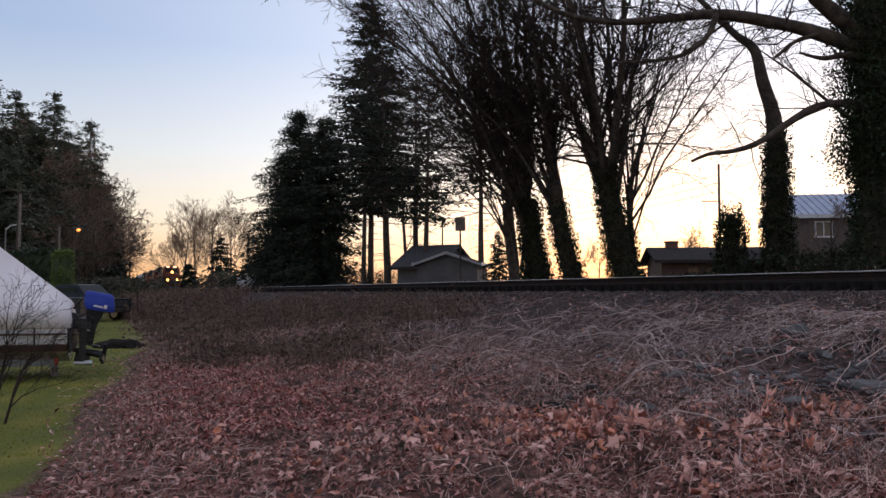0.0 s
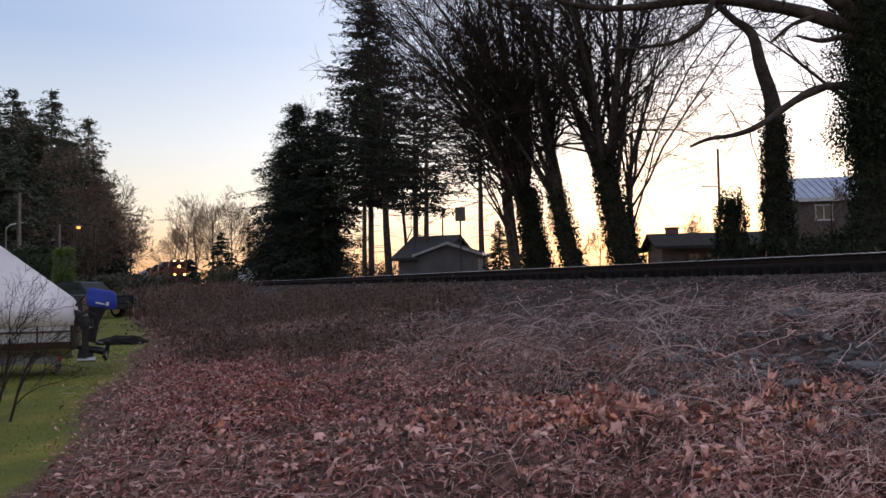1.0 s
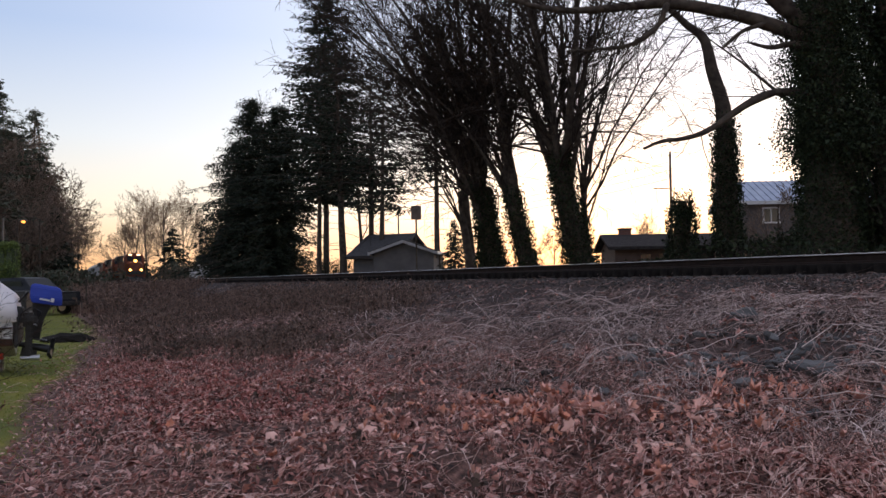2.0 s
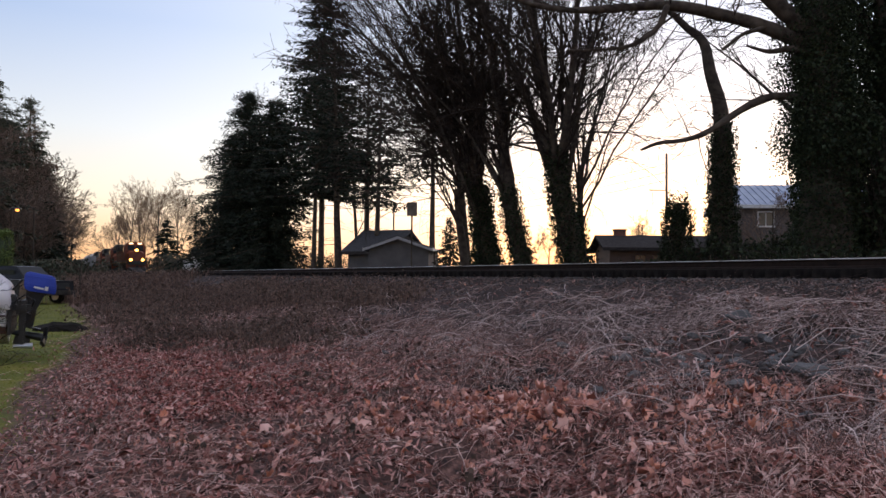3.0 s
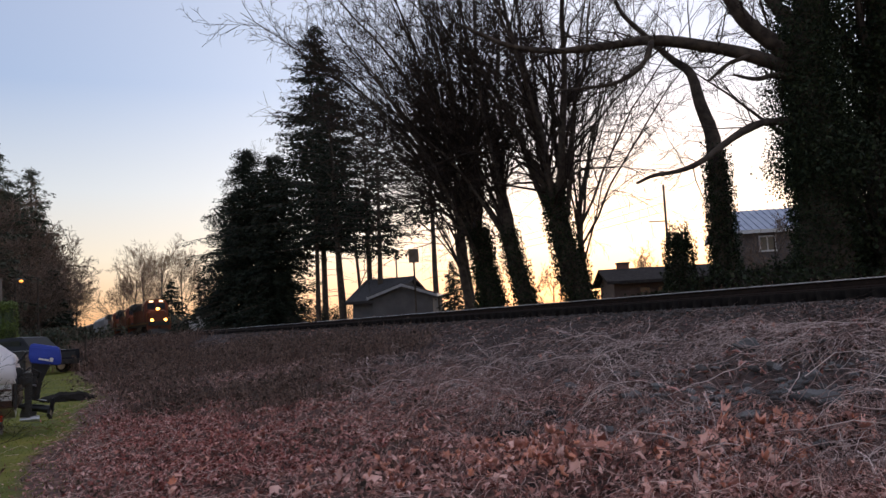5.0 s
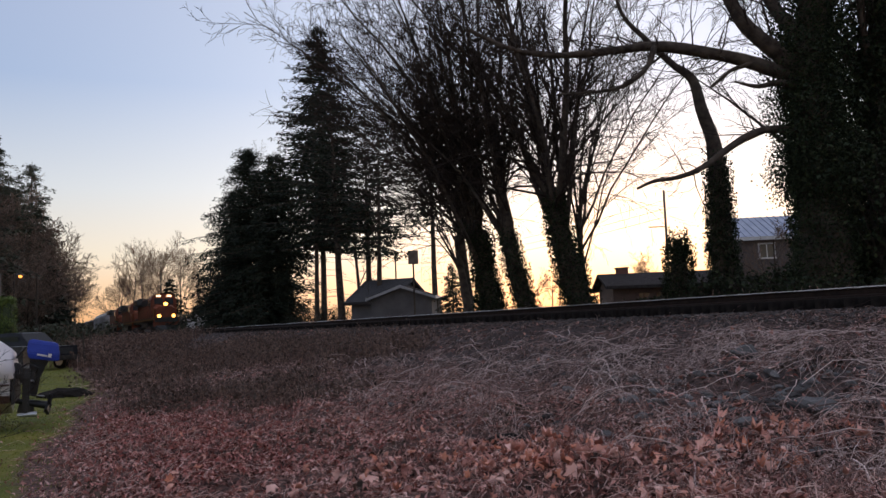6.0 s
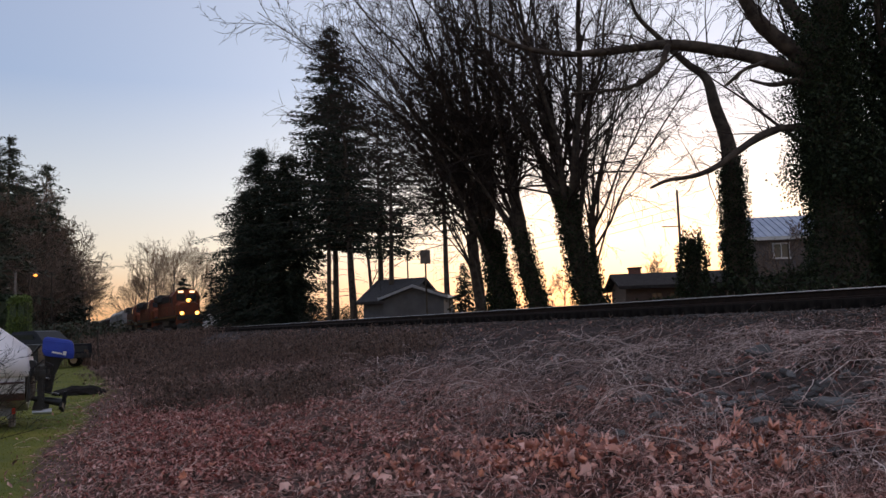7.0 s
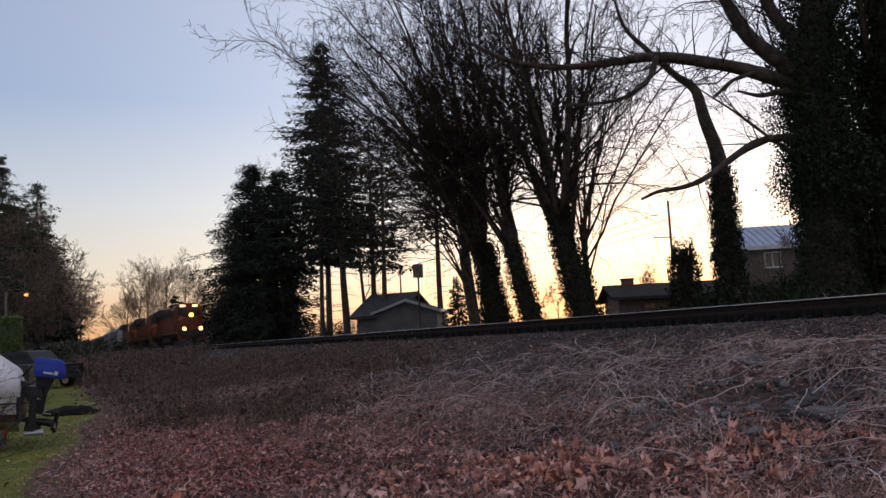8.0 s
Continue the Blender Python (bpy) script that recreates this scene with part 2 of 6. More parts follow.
def ground_material():
    m = bpy.data.materials.new("ground_soil")
    m.use_nodes = True
    n, k = m.node_tree.nodes, m.node_tree.links
    b = n["Principled BSDF"]
    b.inputs["Roughness"].default_value = 0.95
    geo = n.new("ShaderNodeNewGeometry")

    def noise_tex(scale, detail=6):
        t = n.new("ShaderNodeTexNoise")
        t.inputs["Scale"].default_value = scale
        t.inputs["Detail"].default_value = detail
        k.new(geo.outputs["Position"], t.inputs["Vector"])
        return t.outputs[0]

    def ramp(src, stops):
        r = n.new("ShaderNodeValToRGB")
        while len(r.color_ramp.elements) < len(stops):
            r.color_ramp.elements.new(0.5)
        for e, (p, c) in zip(r.color_ramp.elements, stops):
            e.position, e.color = p, (*c, 1)
        k.new(src, r.inputs[0])
        return r.outputs[0]

    def mask(attr, width):
        """1 where the stored weight, broken up by noise, passes a half."""
        a = n.new("ShaderNodeAttribute")
        a.attribute_name = attr
        s = n.new("ShaderNodeMath")
        s.operation = "MULTIPLY_ADD"
        k.new(noise_tex(2.2), s.inputs[0])
        s.inputs[1].default_value = width
        k.new(a.outputs["Fac"], s.inputs[2])
        q = n.new("ShaderNodeMapRange")
        q.inputs["From Min"].default_value = 0.4 + width / 2
        q.inputs["From Max"].default_value = 0.6 + width / 2
        k.new(s.outputs[0], q.inputs["Value"])
        return q.outputs[0]

    def mix(f, a, c):
        x = n.new("ShaderNodeMix")
        x.data_type = "RGBA"
        k.new(f, x.inputs["Factor"])
        k.new(a, x.inputs["A"])
        k.new(c, x.inputs["B"])
        return x.outputs["Result"]

    # litter and gravel start near black for the shade between stems
    litter = ramp(noise_tex(16), [(0.3, (0.018, 0.01, 0.008)), (0.5, (0.11, 0.054, 0.042)), (0.7, (0.3, 0.155, 0.12))])
    lawn = ramp(noise_tex(1.1, 8), [(0.3, (0.085, 0.105, 0.009)), (0.52, (0.135, 0.142, 0.012)), (0.72, (0.23, 0.195, 0.028))])
    gravel = ramp(noise_tex(22), [(0.3, (0.02, 0.013, 0.011)), (0.6, (0.065, 0.043, 0.038)), (0.75, (0.14, 0.1, 0.09))])
    far = ramp(noise_tex(0.8), [(0.3, (0.045, 0.04, 0.025)), (0.7, (0.09, 0.075, 0.05))])
    c = mix(mask("lawn", 0.5), litter, lawn)
    c = mix(mask("gravel", 0.7), c, gravel)
    c = mix(mask("beyond", 0.3), c, far)
    k.new(c, b.inputs["Base Color"])
    bp = n.new("ShaderNodeBump")
    bp.inputs["Strength"].default_value = 0.7
    bp.inputs["Distance"].default_value = 0.05
    k.new(noise_tex(18), bp.inputs["Height"])
    k.new(bp.outputs[0], b.inputs["Normal"])
    return m


def ground():
    def lines(a, b, fine0, fine1, dx, grow):
        v = list(np.arange(fine0, fine1, dx))
        d, x = dx, fine1
        while x < b:
            v.append(x)
            d *= grow
            x += d
        v.append(b)
        d, x = dx, fine0
        while True:
            d *= grow
            x -= d
            if x < a:
                break
            v.insert(0, x)
        return [a] + v
    L, S = lines(-900, 1800, -3, 20, 0.22, 1.25), lines(-300, 3500, 0, 26, 0.3, 1.08)
    V = []
    lawn, gravel, beyond = [], [], []
    for s in S:
        for l in L:
            p = at(l, s)
            V.append((p.x, p.y, ground_z(p.x, p.y)))
            lawn.append(1 - step(-0.9, 0.35, l - lawn_edge(s)))
            gravel.append(step(4.5, 9, l) * 0.9 * (1 - step(16, 17, l)))
            beyond.append(max(step(16, 17.5, l), step(60, 75, s), 1 - step(-9, -6, l)))
    nl = len(L)
    F = [(j * nl + i, j * nl + i + 1, (j + 1) * nl + i + 1, (j + 1) * nl + i) for j in range(len(S) - 1) for i in range(nl - 1)]
    ob = mesh_np("ground", V, F, ground_material(), smooth=True)
    for name, w in (("lawn", lawn), ("gravel", gravel), ("beyond", beyond)):
        ob.data.attributes.new(name, "FLOAT", "POINT").data.foreach_set("value", w)
    tagged(ob, "sloping bank of leaf litter beside a mown lawn", "ground", kind="structure")


ground()


# ---- the line: two rails on timber ties in ballast ----
def railway():
    track = empty("railway_track", Matrix(), "single railway line with rusty rails on timber ties", "railway", kind="structure")
    S = list(np.arange(-60, 120, 6.0)) + list(np.arange(120, 700, 20.0))
    prof = [(-0.07, 0), (0.07, 0), (0.07, 0.012), (0.012, 0.035), (0.012, 0.125), (0.037, 0.14), (0.037, 0.168), (-0.037, 0.168),
            (-0.037, 0.14), (-0.012, 0.125), (-0.012, 0.035), (-0.07, 0.012)]
    for off in (-0.7525, 0.7525):
        rings = [[at(TRACK + off + a, s, rail_z(s) - 0.172 + b) for a, b in prof] for s in S]
        part("rail", loft(rings), M_RAIL, track)
        top = [(-0.0385, 0.156), (0.0385, 0.156), (0.0385, 0.160), (0.026, 0.1745), (-0.026, 0.1745), (-0.0385, 0.160)]
        rings = [[at(TRACK + off + a, s, rail_z(s) - 0.172 + b) for a, b in top] for s in S]
        part("rail_head", loft(rings), M_RAILTOP, track, "bright worn running surface")
    bm = box(2.6, 0.23, 0.22)
    bmesh.ops.bevel(bm, geom=list(bm.edges), offset=0.012, segments=1, affect="EDGES")
    tie = part("tie", bm, M_TIE, track)
    plate = bpy.data.meshes.new("tie_plate")
    bm = box(0.36, 0.19, 0.025, -0.7525, 0, 0.115)
    box(0.36, 0.19, 0.025, 0.7525, 0, 0.115, bm=bm)
    bm.to_mesh(plate)
    bm.free()
    plate.materials.append(M_RAIL)
    rng = random.Random(4)
    first = True
    rot = math.atan2(NY, NX)
    for i in range(250):
        s = -8 + i * 0.54
        m = Matrix.Translation(at(TRACK + rng.uniform(-0.05, 0.05), s, rail_z(s) - 0.172 - 0.128)) @ Matrix.Rotation(rot + rng.uniform(-0.02, 0.02), 4, "Z")
        t = tie if first else new("tie", tie.data)
        t.parent, t.matrix_basis, first = track, m, False
    return track


railway()


# ---- plants ----
def smooth_line(points, n):
    """A Catmull-Rom line of n points through the given ones."""
    P = np.array(points, float)
    P = np.vstack([2 * P[0] - P[1], P, 2 * P[-1] - P[-2]])
    out = []
    for v in np.linspace(0, len(P) - 3 - 1e-6, n):
        i, t = int(v), v - int(v)
        a, b, c, d = P[i:i + 4]
        out.append(0.5 * (2 * b + (c - a) * t + (2 * a - 5 * b + 4 * c - d) * t * t + (3 * b - a - 3 * c + d) * t ** 3))
    return np.array(out)


def limb(points, r0, r1, n=16, rough=0.12, seed=0):
    rng = np.random.default_rng(seed)
    P = smooth_line(points, n)
    R = np.linspace(r0, r1, n) * (1 + rng.normal(0, rough, n))
    return P, R


def turned(d, rng, angle):
    a = d.orthogonal().normalized()
    a.rotate(Matrix.Rotation(rng.uniform(0, 2 * math.pi), 3, d))
    return (d * math.cos(angle) + a * math.sin(angle)).normalized()


def grow(rng, out, p, d, length, r, level, P):
    """One branch of five points and its children."""
    pts, rad = [p.copy()], [r]
    taper = P["taper"][level]
    seg = length / 4
    for i in range(4):
        d = (d + Vector((rng.gauss(0, 1), rng.gauss(0, 1), rng.gauss(0, 1))) * P["wobble"][level] + Vector((0, 0, P["up"][level])) + (Vector(P.get("drift", (0, 0, 0))) if level == 1 else Vector())).normalized()
        p = p + d * seg
        pts.append(p.copy())
        rad.append(r * (1 - (1 - taper) * (i + 1) / 4))
    out.append((level, pts, rad))
    if level + 1 >= len(P["count"]) + 1:
        return
    n = P["count"][level]
    for c in range(n):
        v = P["from"][level] + (1 - P["from"][level]) * (c + rng.random()) / n
        i = min(3, int(v * 4))
        q = pts[i].lerp(pts[i + 1], v * 4 - i)
        dd = (pts[i + 1] - pts[i]).normalized()
        grow(rng, out, q, turned(dd, rng, rng.uniform(*P["angle"][level])), length * P["ratio"][level] * rng.uniform(0.7, 1.25) * (1.15 - 0.5 * v),
             max(P["least"], r * (1 - (1 - taper) * v) * P["thin"][level]), level + 1, P)


VASE = dict(count=[15, 9, 6, 4], ratio=[2.3, 0.42, 0.45, 0.45], angle=[(0.15, 0.8), (0.2, 0.5), (0.25, 0.55), (0.3, 0.7)], thin=[0.34, 0.42, 0.5, 0.6],
            taper=[0.75, 0.3, 0.3, 0.35, 0.5], wobble=[0.05, 0.05, 0.07, 0.1, 0.13], up=[0.05, 0.03, 0.04, 0.02, 0.0], least=0.0125, drift=(-0.055, 0, 0))
VASE["from"] = [0.32, 0.12, 0.12, 0.15]
ROUND = dict(count=[10, 7, 6, 3], ratio=[0.6, 0.5, 0.48, 0.5], angle=[(0.5, 1.1), (0.4, 0.9), (0.4, 0.9), (0.3, 0.8)], thin=[0.45, 0.5, 0.5, 0.5],
             taper=[0.25, 0.3, 0.3, 0.4, 0.5], wobble=[0.04, 0.1, 0.12, 0.15, 0.2], up=[0.02, 0.10, 0.08, 0.04, 0.0], least=0.031)
ROUND["from"] = [0.22, 0.15, 0.15, 0.2]


UPRIGHT = dict(count=[12, 7, 5], ratio=[0.42, 0.45, 0.45], angle=[(0.35, 0.8), (0.3, 0.8), (0.4, 0.9)], thin=[0.4, 0.5, 0.5],
               taper=[0.2, 0.3, 0.3, 0.5], wobble=[0.04, 0.08, 0.12, 0.15], up=[0.03, 0.08, 0.05, 0.0], least=0.014)
UPRIGHT["from"] = [0.3, 0.15, 0.15]


def branches_to_mesh(out, names, mats, parent):
    """Thick branches into the first mesh, the rest into the second."""
    groups = [[b for b in out if b[0] <= 1], [b for b in out if b[0] > 1]]
    for g, name, mat in zip(groups, names, mats):
        sets = []
        for sides, test in ((8, lambda b: b[0] == 0), (6, lambda b: b[0] == 1), (4, lambda b: b[0] == 2), (3, lambda b: b[0] > 2)):
            sel = [b for b in g if test(b)]
            if sel:
                k = 2 if sides == 3 else 1
                sets.append(tubes_np([[tuple(q) for q in b[1][::k]] for b in sel], [b[2][::k] for b in sel], sides))
        if sets:
            V, F = merge(sets)
            mesh_np(name, V, F, mat, parent, smooth=True)


def bare_tree(name, label, x, y, height, seed, P, r=0.35, lean=(0, 0), trunk=0.4, bark=None, twig=None, ivy=0, ivy_top=0.0, sink=0.15, group=""):
    """trunk: share of the height up to where the stem ends."""
    rng = random.Random(seed)
    z = ground_z(x, y) - sink
    thing = empty(name, Matrix.Translation((x, y, z)), label, "tree", group)
    out = []
    d = Vector((lean[0], lean[1], 1)).normalized()
    grow(rng, out, Vector((0, 0, 0)), d, height * trunk, r, 0, P)
    branches_to_mesh(out, ("trunk", "crown"), (bark or M_BARK, twig or M_TWIG), thing)
    if ivy:
        stem = [b for b in out if b[0] <= 1]
        ivy_on(thing, stem, ivy, ivy_top, seed)
    return thing


LEAF4 = np.array([(0, -0.5, 0), (0.45, 0, 0.1), (0, 0.6, 0), (-0.45, 0, 0.1)])


def ivy_on(thing, stems, count, top, seed, size=(0.10, 0.2), depth=0.28):
    """Ivy leaves round the lower part of stems, in tufts that stand off the bark."""
    rng = np.random.default_rng(seed)
    C, R = [], []
    for _, pts, rad in stems:
        for i in range(len(pts) - 1):
            for v in np.linspace(0, 1, 6):
                q = pts[i].lerp(pts[i + 1], v)
                if q.z < top:
                    C.append(tuple(q))
                    R.append(rad[i])
    C, R = np.array(C), np.array(R)
    w = R / R.sum()
    i = rng.choice(len(C), count, p=w)
    a = rng.uniform(0, 2 * math.pi, count)
    tuft = np.abs(np.sin(C[i][:, 2] * 1.9 + a * 2)) * 0.6 + 0.4
    rr = R[i] + rng.random(count) ** 1.3 * depth * tuft
    place = C[i] + np.stack([np.cos(a) * rr, np.sin(a) * rr, rng.normal(0, 0.25, count)], -1)
    V, F = scatter(LEAF4, np.array([[0, 1, 2, 3]]), place, rotations(rng, count, 1.0), rng.uniform(*size, count))
    mesh_np("ivy", V, F, M_IVY, thing)


def conifer(name, label, x, y, height, radius, seed, bare=0.1, rings=46, per=7, blades=26, droop=0.25, mat=None, blade=0.6, top=0.35, dead=0, r=None, lean=0.0, group="", wild=0.35, puff=0.06):
    """A trunk with whorls of drooping boughs, each hung with small sprays."""
    rng = np.random.default_rng(seed)
    z0 = ground_z(x, y) - 0.2
    thing = empty(name, Matrix.Translation((x, y, z0)), label, "tree", group)
    r = r or height * 0.014
    hs = np.linspace(0, 1, 9)
    P = np.stack([lean * hs * height + rng.normal(0, 0.03 * r, 9), rng.normal(0, 0.2 * r, 9), hs * height], -1)
    stem = tubes_np([P], [r * (1 - 0.95 * hs) + 0.02], 9)
    B, BR, LP, LD, LS = [], [], [], [], []
    for k in range(rings):
        h = bare + (1 - bare) * (k + rng.uniform(-0.4, 0.4)) / rings
        h = min(max(h, bare), 0.995)
        prof = ((1 - h) / (1 - bare)) ** top * (0.55 + 0.45 * min(1, (h - bare) / 0.12 + 0.3))
        for j in range(per):
            a = rng.uniform(0, 2 * math.pi)
            ln = radius * prof * (1 + rng.normal(0, wild)) + 0.15
            if ln < 0.2 or rng.random() < 0.08:
                continue
            q0 = np.array([lean * h * height, 0, h * height])
            up = 0.25 * (h - 0.4)
            dirn = np.array([math.cos(a), math.sin(a), up])
            v = np.linspace(0, 1, 5)[:, None]
            pts = q0 + dirn * ln * v + np.array([0, 0, -1]) * droop * ln * v ** 2
            B.append(pts)
            BR.append((0.012 + 0.012 * ln) * (1 - 0.85 * v[:, 0]))
            nb = max(4, int(blades * (0.4 + 0.6 * ln / radius)))
            u = rng.uniform(0.18, 1.0, nb)
            c = q0 + dirn * ln * u[:, None] + np.array([0, 0, -1]) * droop * ln * u[:, None] ** 2
            side = np.array([-math.sin(a), math.cos(a), 0])
            w = rng.normal(0, 1, nb)[:, None] * 0.16 * ln * (1.05 - u[:, None])
            LP.append(c + side * w + rng.normal(0, 0.06, (nb, 3)) + np.array([0, 0, 1]) * rng.normal(-puff, puff, (nb, 1)))
            LD.append(dirn * 0.6 + side * np.sign(w) * 0.6 + rng.normal(0, 0.28, (nb, 3)) + np.array([0, 0, -0.28]))
            LS.append(rng.uniform(0.55, 1.2, nb) * blade * (0.5 + 0.5 * prof))
    for k in range(dead):
        h = rng.uniform(0.06, max(bare, 0.1))
        a = rng.uniform(0, 2 * math.pi)
        ln = rng.uniform(0.3, 0.8) * radius
        v = np.linspace(0, 1, 5)[:, None]
        B.append(np.array([lean * h * height, 0, h * height]) + np.array([math.cos(a), math.sin(a), 0.1]) * ln * v - np.array([0, 0, 0.25]) * ln * v ** 2 + rng.normal(0, 0.05, (5, 3)) * v)
        BR.append(0.03 * (1 - 0.8 * v[:, 0]))
    V, F = merge([stem, tubes_np(B, BR, 3)])
    mesh_np("trunk", V, F, M_BARK, thing, smooth=True)
    p, d, s = np.concatenate(LP), np.concatenate(LD), np.concatenate(LS)
    d /= np.linalg.norm(d, axis=1, keepdims=True)
    w = np.cross(d, rng.normal(0, 1, d.shape))
    w /= np.linalg.norm(w, axis=1, keepdims=True) + 1e-6
    s = s[:, None]
    V = np.stack([p - d * s * 0.3, p + w * s * 0.17 + d * s * 0.1, p + d * s * 0.75, p - w * s * 0.17 + d * s * 0.1], 1).reshape(-1, 3)
    F = np.arange(len(p) * 4).reshape(-1, 4)
    mesh_np("crown", V, F, mat or M_NEEDLE, thing)
    return thing


def spot(px, depth):
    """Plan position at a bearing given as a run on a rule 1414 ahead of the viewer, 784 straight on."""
    return depth * (px - 784) / 1414, depth


def conifers_by_line():
    lab = "dense dark evergreen conifer beside the railway"
    for px, dep, h, rad, seed, kw in (
        (526, 86, 20.5, 5.0, 1, dict(bare=0.02, rings=70, per=13, blades=100, top=0.55, blade=0.42)),
        (496, 93, 17.0, 3.8, 2, dict(bare=0.02, rings=52, per=11, blades=80, top=0.55, blade=0.42)),
        (574, 80, 18.5, 3.0, 3, dict(bare=0.03, rings=56, per=11, blades=80, top=0.45, blade=0.42)),
    ):
        conifer("conifer", lab, *spot(px, dep), h, rad, seed, group="conifers by the line", droop=0.16, wild=0.5, puff=0.18, **kw)
    lab = "tall fir with a bare lower trunk and thin boughs"
    for px, dep, h, rad, seed, kw in (
        (655, 76, 30.0, 4.9, 4, dict(r=0.3, bare=0.27, rings=46, per=10, blades=80, top=0.55, dead=14, blade=0.5)),
        (642, 70, 21, 3.9, 5, dict(r=0.22, lean=0.012, bare=0.36, rings=34, per=6, blades=40, top=0.45, dead=16, blade=0.42)),
        (686, 66, 21, 3.9, 6, dict(bare=0.38, rings=34, per=6, blades=40, top=0.45, dead=16, r=0.33, lean=-0.03, blade=0.42)),
        (735, 64, 18, 3.7, 7, dict(bare=0.36, rings=28, per=6, blades=26, top=0.4, dead=16, r=0.26, blade=0.42)),
        (752, 62, 16.5, 3.2, 8, dict(bare=0.36, rings=26, per=6, blades=26, top=0.4, dead=14, r=0.24, lean=0.02, blade=0.42)),
        (852, 56, 17, 2.4, 9, dict(bare=0.42, rings=26, per=5, blades=20, top=0.4, dead=16, r=0.22, blade=0.42)),
    ):
        conifer("fir_tree", lab, *spot(px, dep), h, rad, seed, group="firs by the line", droop=0.04, puff=0.08, **kw)
    conifer("young_conifer", "small young conifer beside a house", *spot(884, 48), 4.2, 1.0, 10, bare=0.03, rings=30, per=6, blades=22, blade=0.3, top=0.7, wild=0.5)
    for px, dep, h, seed in ((548, 96, 25, 11), (600, 90, 24, 12), (718, 70, 18, 13)):
        bare_tree("bare_tree", "leafless tree with fine twigs behind dark conifers", *spot(px, dep), h, seed, UPRIGHT, 0.2, trunk=0.7, group="bare trees among the conifers")


conifers_by_line()


FORK = dict(count=[6, 4], ratio=[0.5, 0.5], angle=[(0.25, 0.75), (0.3, 0.9)], thin=[0.55, 0.6], taper=[0.35, 0.35, 0.5], wobble=[0.15, 0.2, 0.24],
            up=[0.02, 0.0, -0.02], least=0.0115)
FORK["from"] = [0.15, 0.1]
DROOP = dict(FORK, count=[5, 3], wobble=[0.2, 0.25, 0.25], up=[-0.13, -0.12, -0.08], least=0.008)
DROOP["from"] = [0.2, 0.2]


def fan_tree(label, x, y, seed, r, rise, lean, stems, spread, reach, secs, ivy=0, top=0.0, droop=0, thick=(0.2, 0.42), bow=0.35, low=0.5):
    """A maple: a leaning trunk whose stems fan out over an angle and bow outward, each with forking side branches."""
    rng = random.Random(seed)
    z = ground_z(x, y) - 0.15
    thing = empty("maple_tree", Matrix.Translation((x, y, z)), label, "tree", "maples beyond the line")
    TP, TR = limb([(0, 0, 0), (lean * rise * 0.35, 0.02, rise * 0.33), (lean * rise * 0.75, 0, rise * 0.66), (lean * rise, 0, rise)], r * 1.15, r * 0.72, 9, 0.05, seed)
    TR[0] *= 1.25
    trunk = (0, [Vector(p) for p in TP], list(TR))
    out = [trunk]
    for k in range(stems):
        a = spread[0] + (spread[1] - spread[0]) * (k + rng.uniform(0.1, 0.9)) / stems
        v = rng.uniform(low, 1.0) * 8
        i = min(7, int(v))
        p = trunk[1][i].lerp(trunk[1][i + 1], v - i)
        L = reach * rng.uniform(0.7, 1.1)
        r0 = r * rng.uniform(*thick) * (1 - 0.4 * min(1, abs(a)))
        side = rng.gauss(0, 0.2)
        pts, rad, ways = [p.copy()], [r0], []
        for j in range(8):
            b = a * (1 - bow + 2 * bow * j / 7) + rng.gauss(0, 0.07)
            b = max(-1.0, b)
            d = Vector((math.sin(b), side + rng.gauss(0, 0.05), math.cos(b))).normalized()
            p = p + d * L / 8
            pts.append(p.copy())
            ways.append(d)
            rad.append(r0 * (1 - 0.8 * ((j + 1) / 8) ** 0.8))
        out.append((1, pts, rad))
        for c in range(secs + droop):
            hang = c >= secs
            v = (rng.uniform(0.1, 0.6) if hang else 0.14 + 0.86 * (c + rng.random()) / secs) * 8
            i = min(7, int(v))
            q = pts[i].lerp(pts[i + 1], v - i)
            d = turned(ways[i], rng, rng.uniform(0.6, 1.3) if hang else rng.uniform(0.3, 0.85))
            sub = []
            grow(rng, sub, q, d, L * rng.uniform(0.18, 0.4) * (1.25 - 0.07 * v), max(0.016, rad[i] * rng.uniform(0.25, 0.5)), 0, DROOP if hang else FORK)
            out += [(lv + 2, pp, rr) for lv, pp, rr in sub]
    branches_to_mesh(out, ("trunk", "crown"), (M_BARK, M_TWIG), thing)
    if ivy:
        ivy_on(thing, [trunk], ivy, top, seed, size=(0.06, 0.11), depth=0.31)
        ivy_on(thing, [b for b in out if b[0] == 1], ivy // 6, top, seed + 1, size=(0.06, 0.11), depth=0.16)


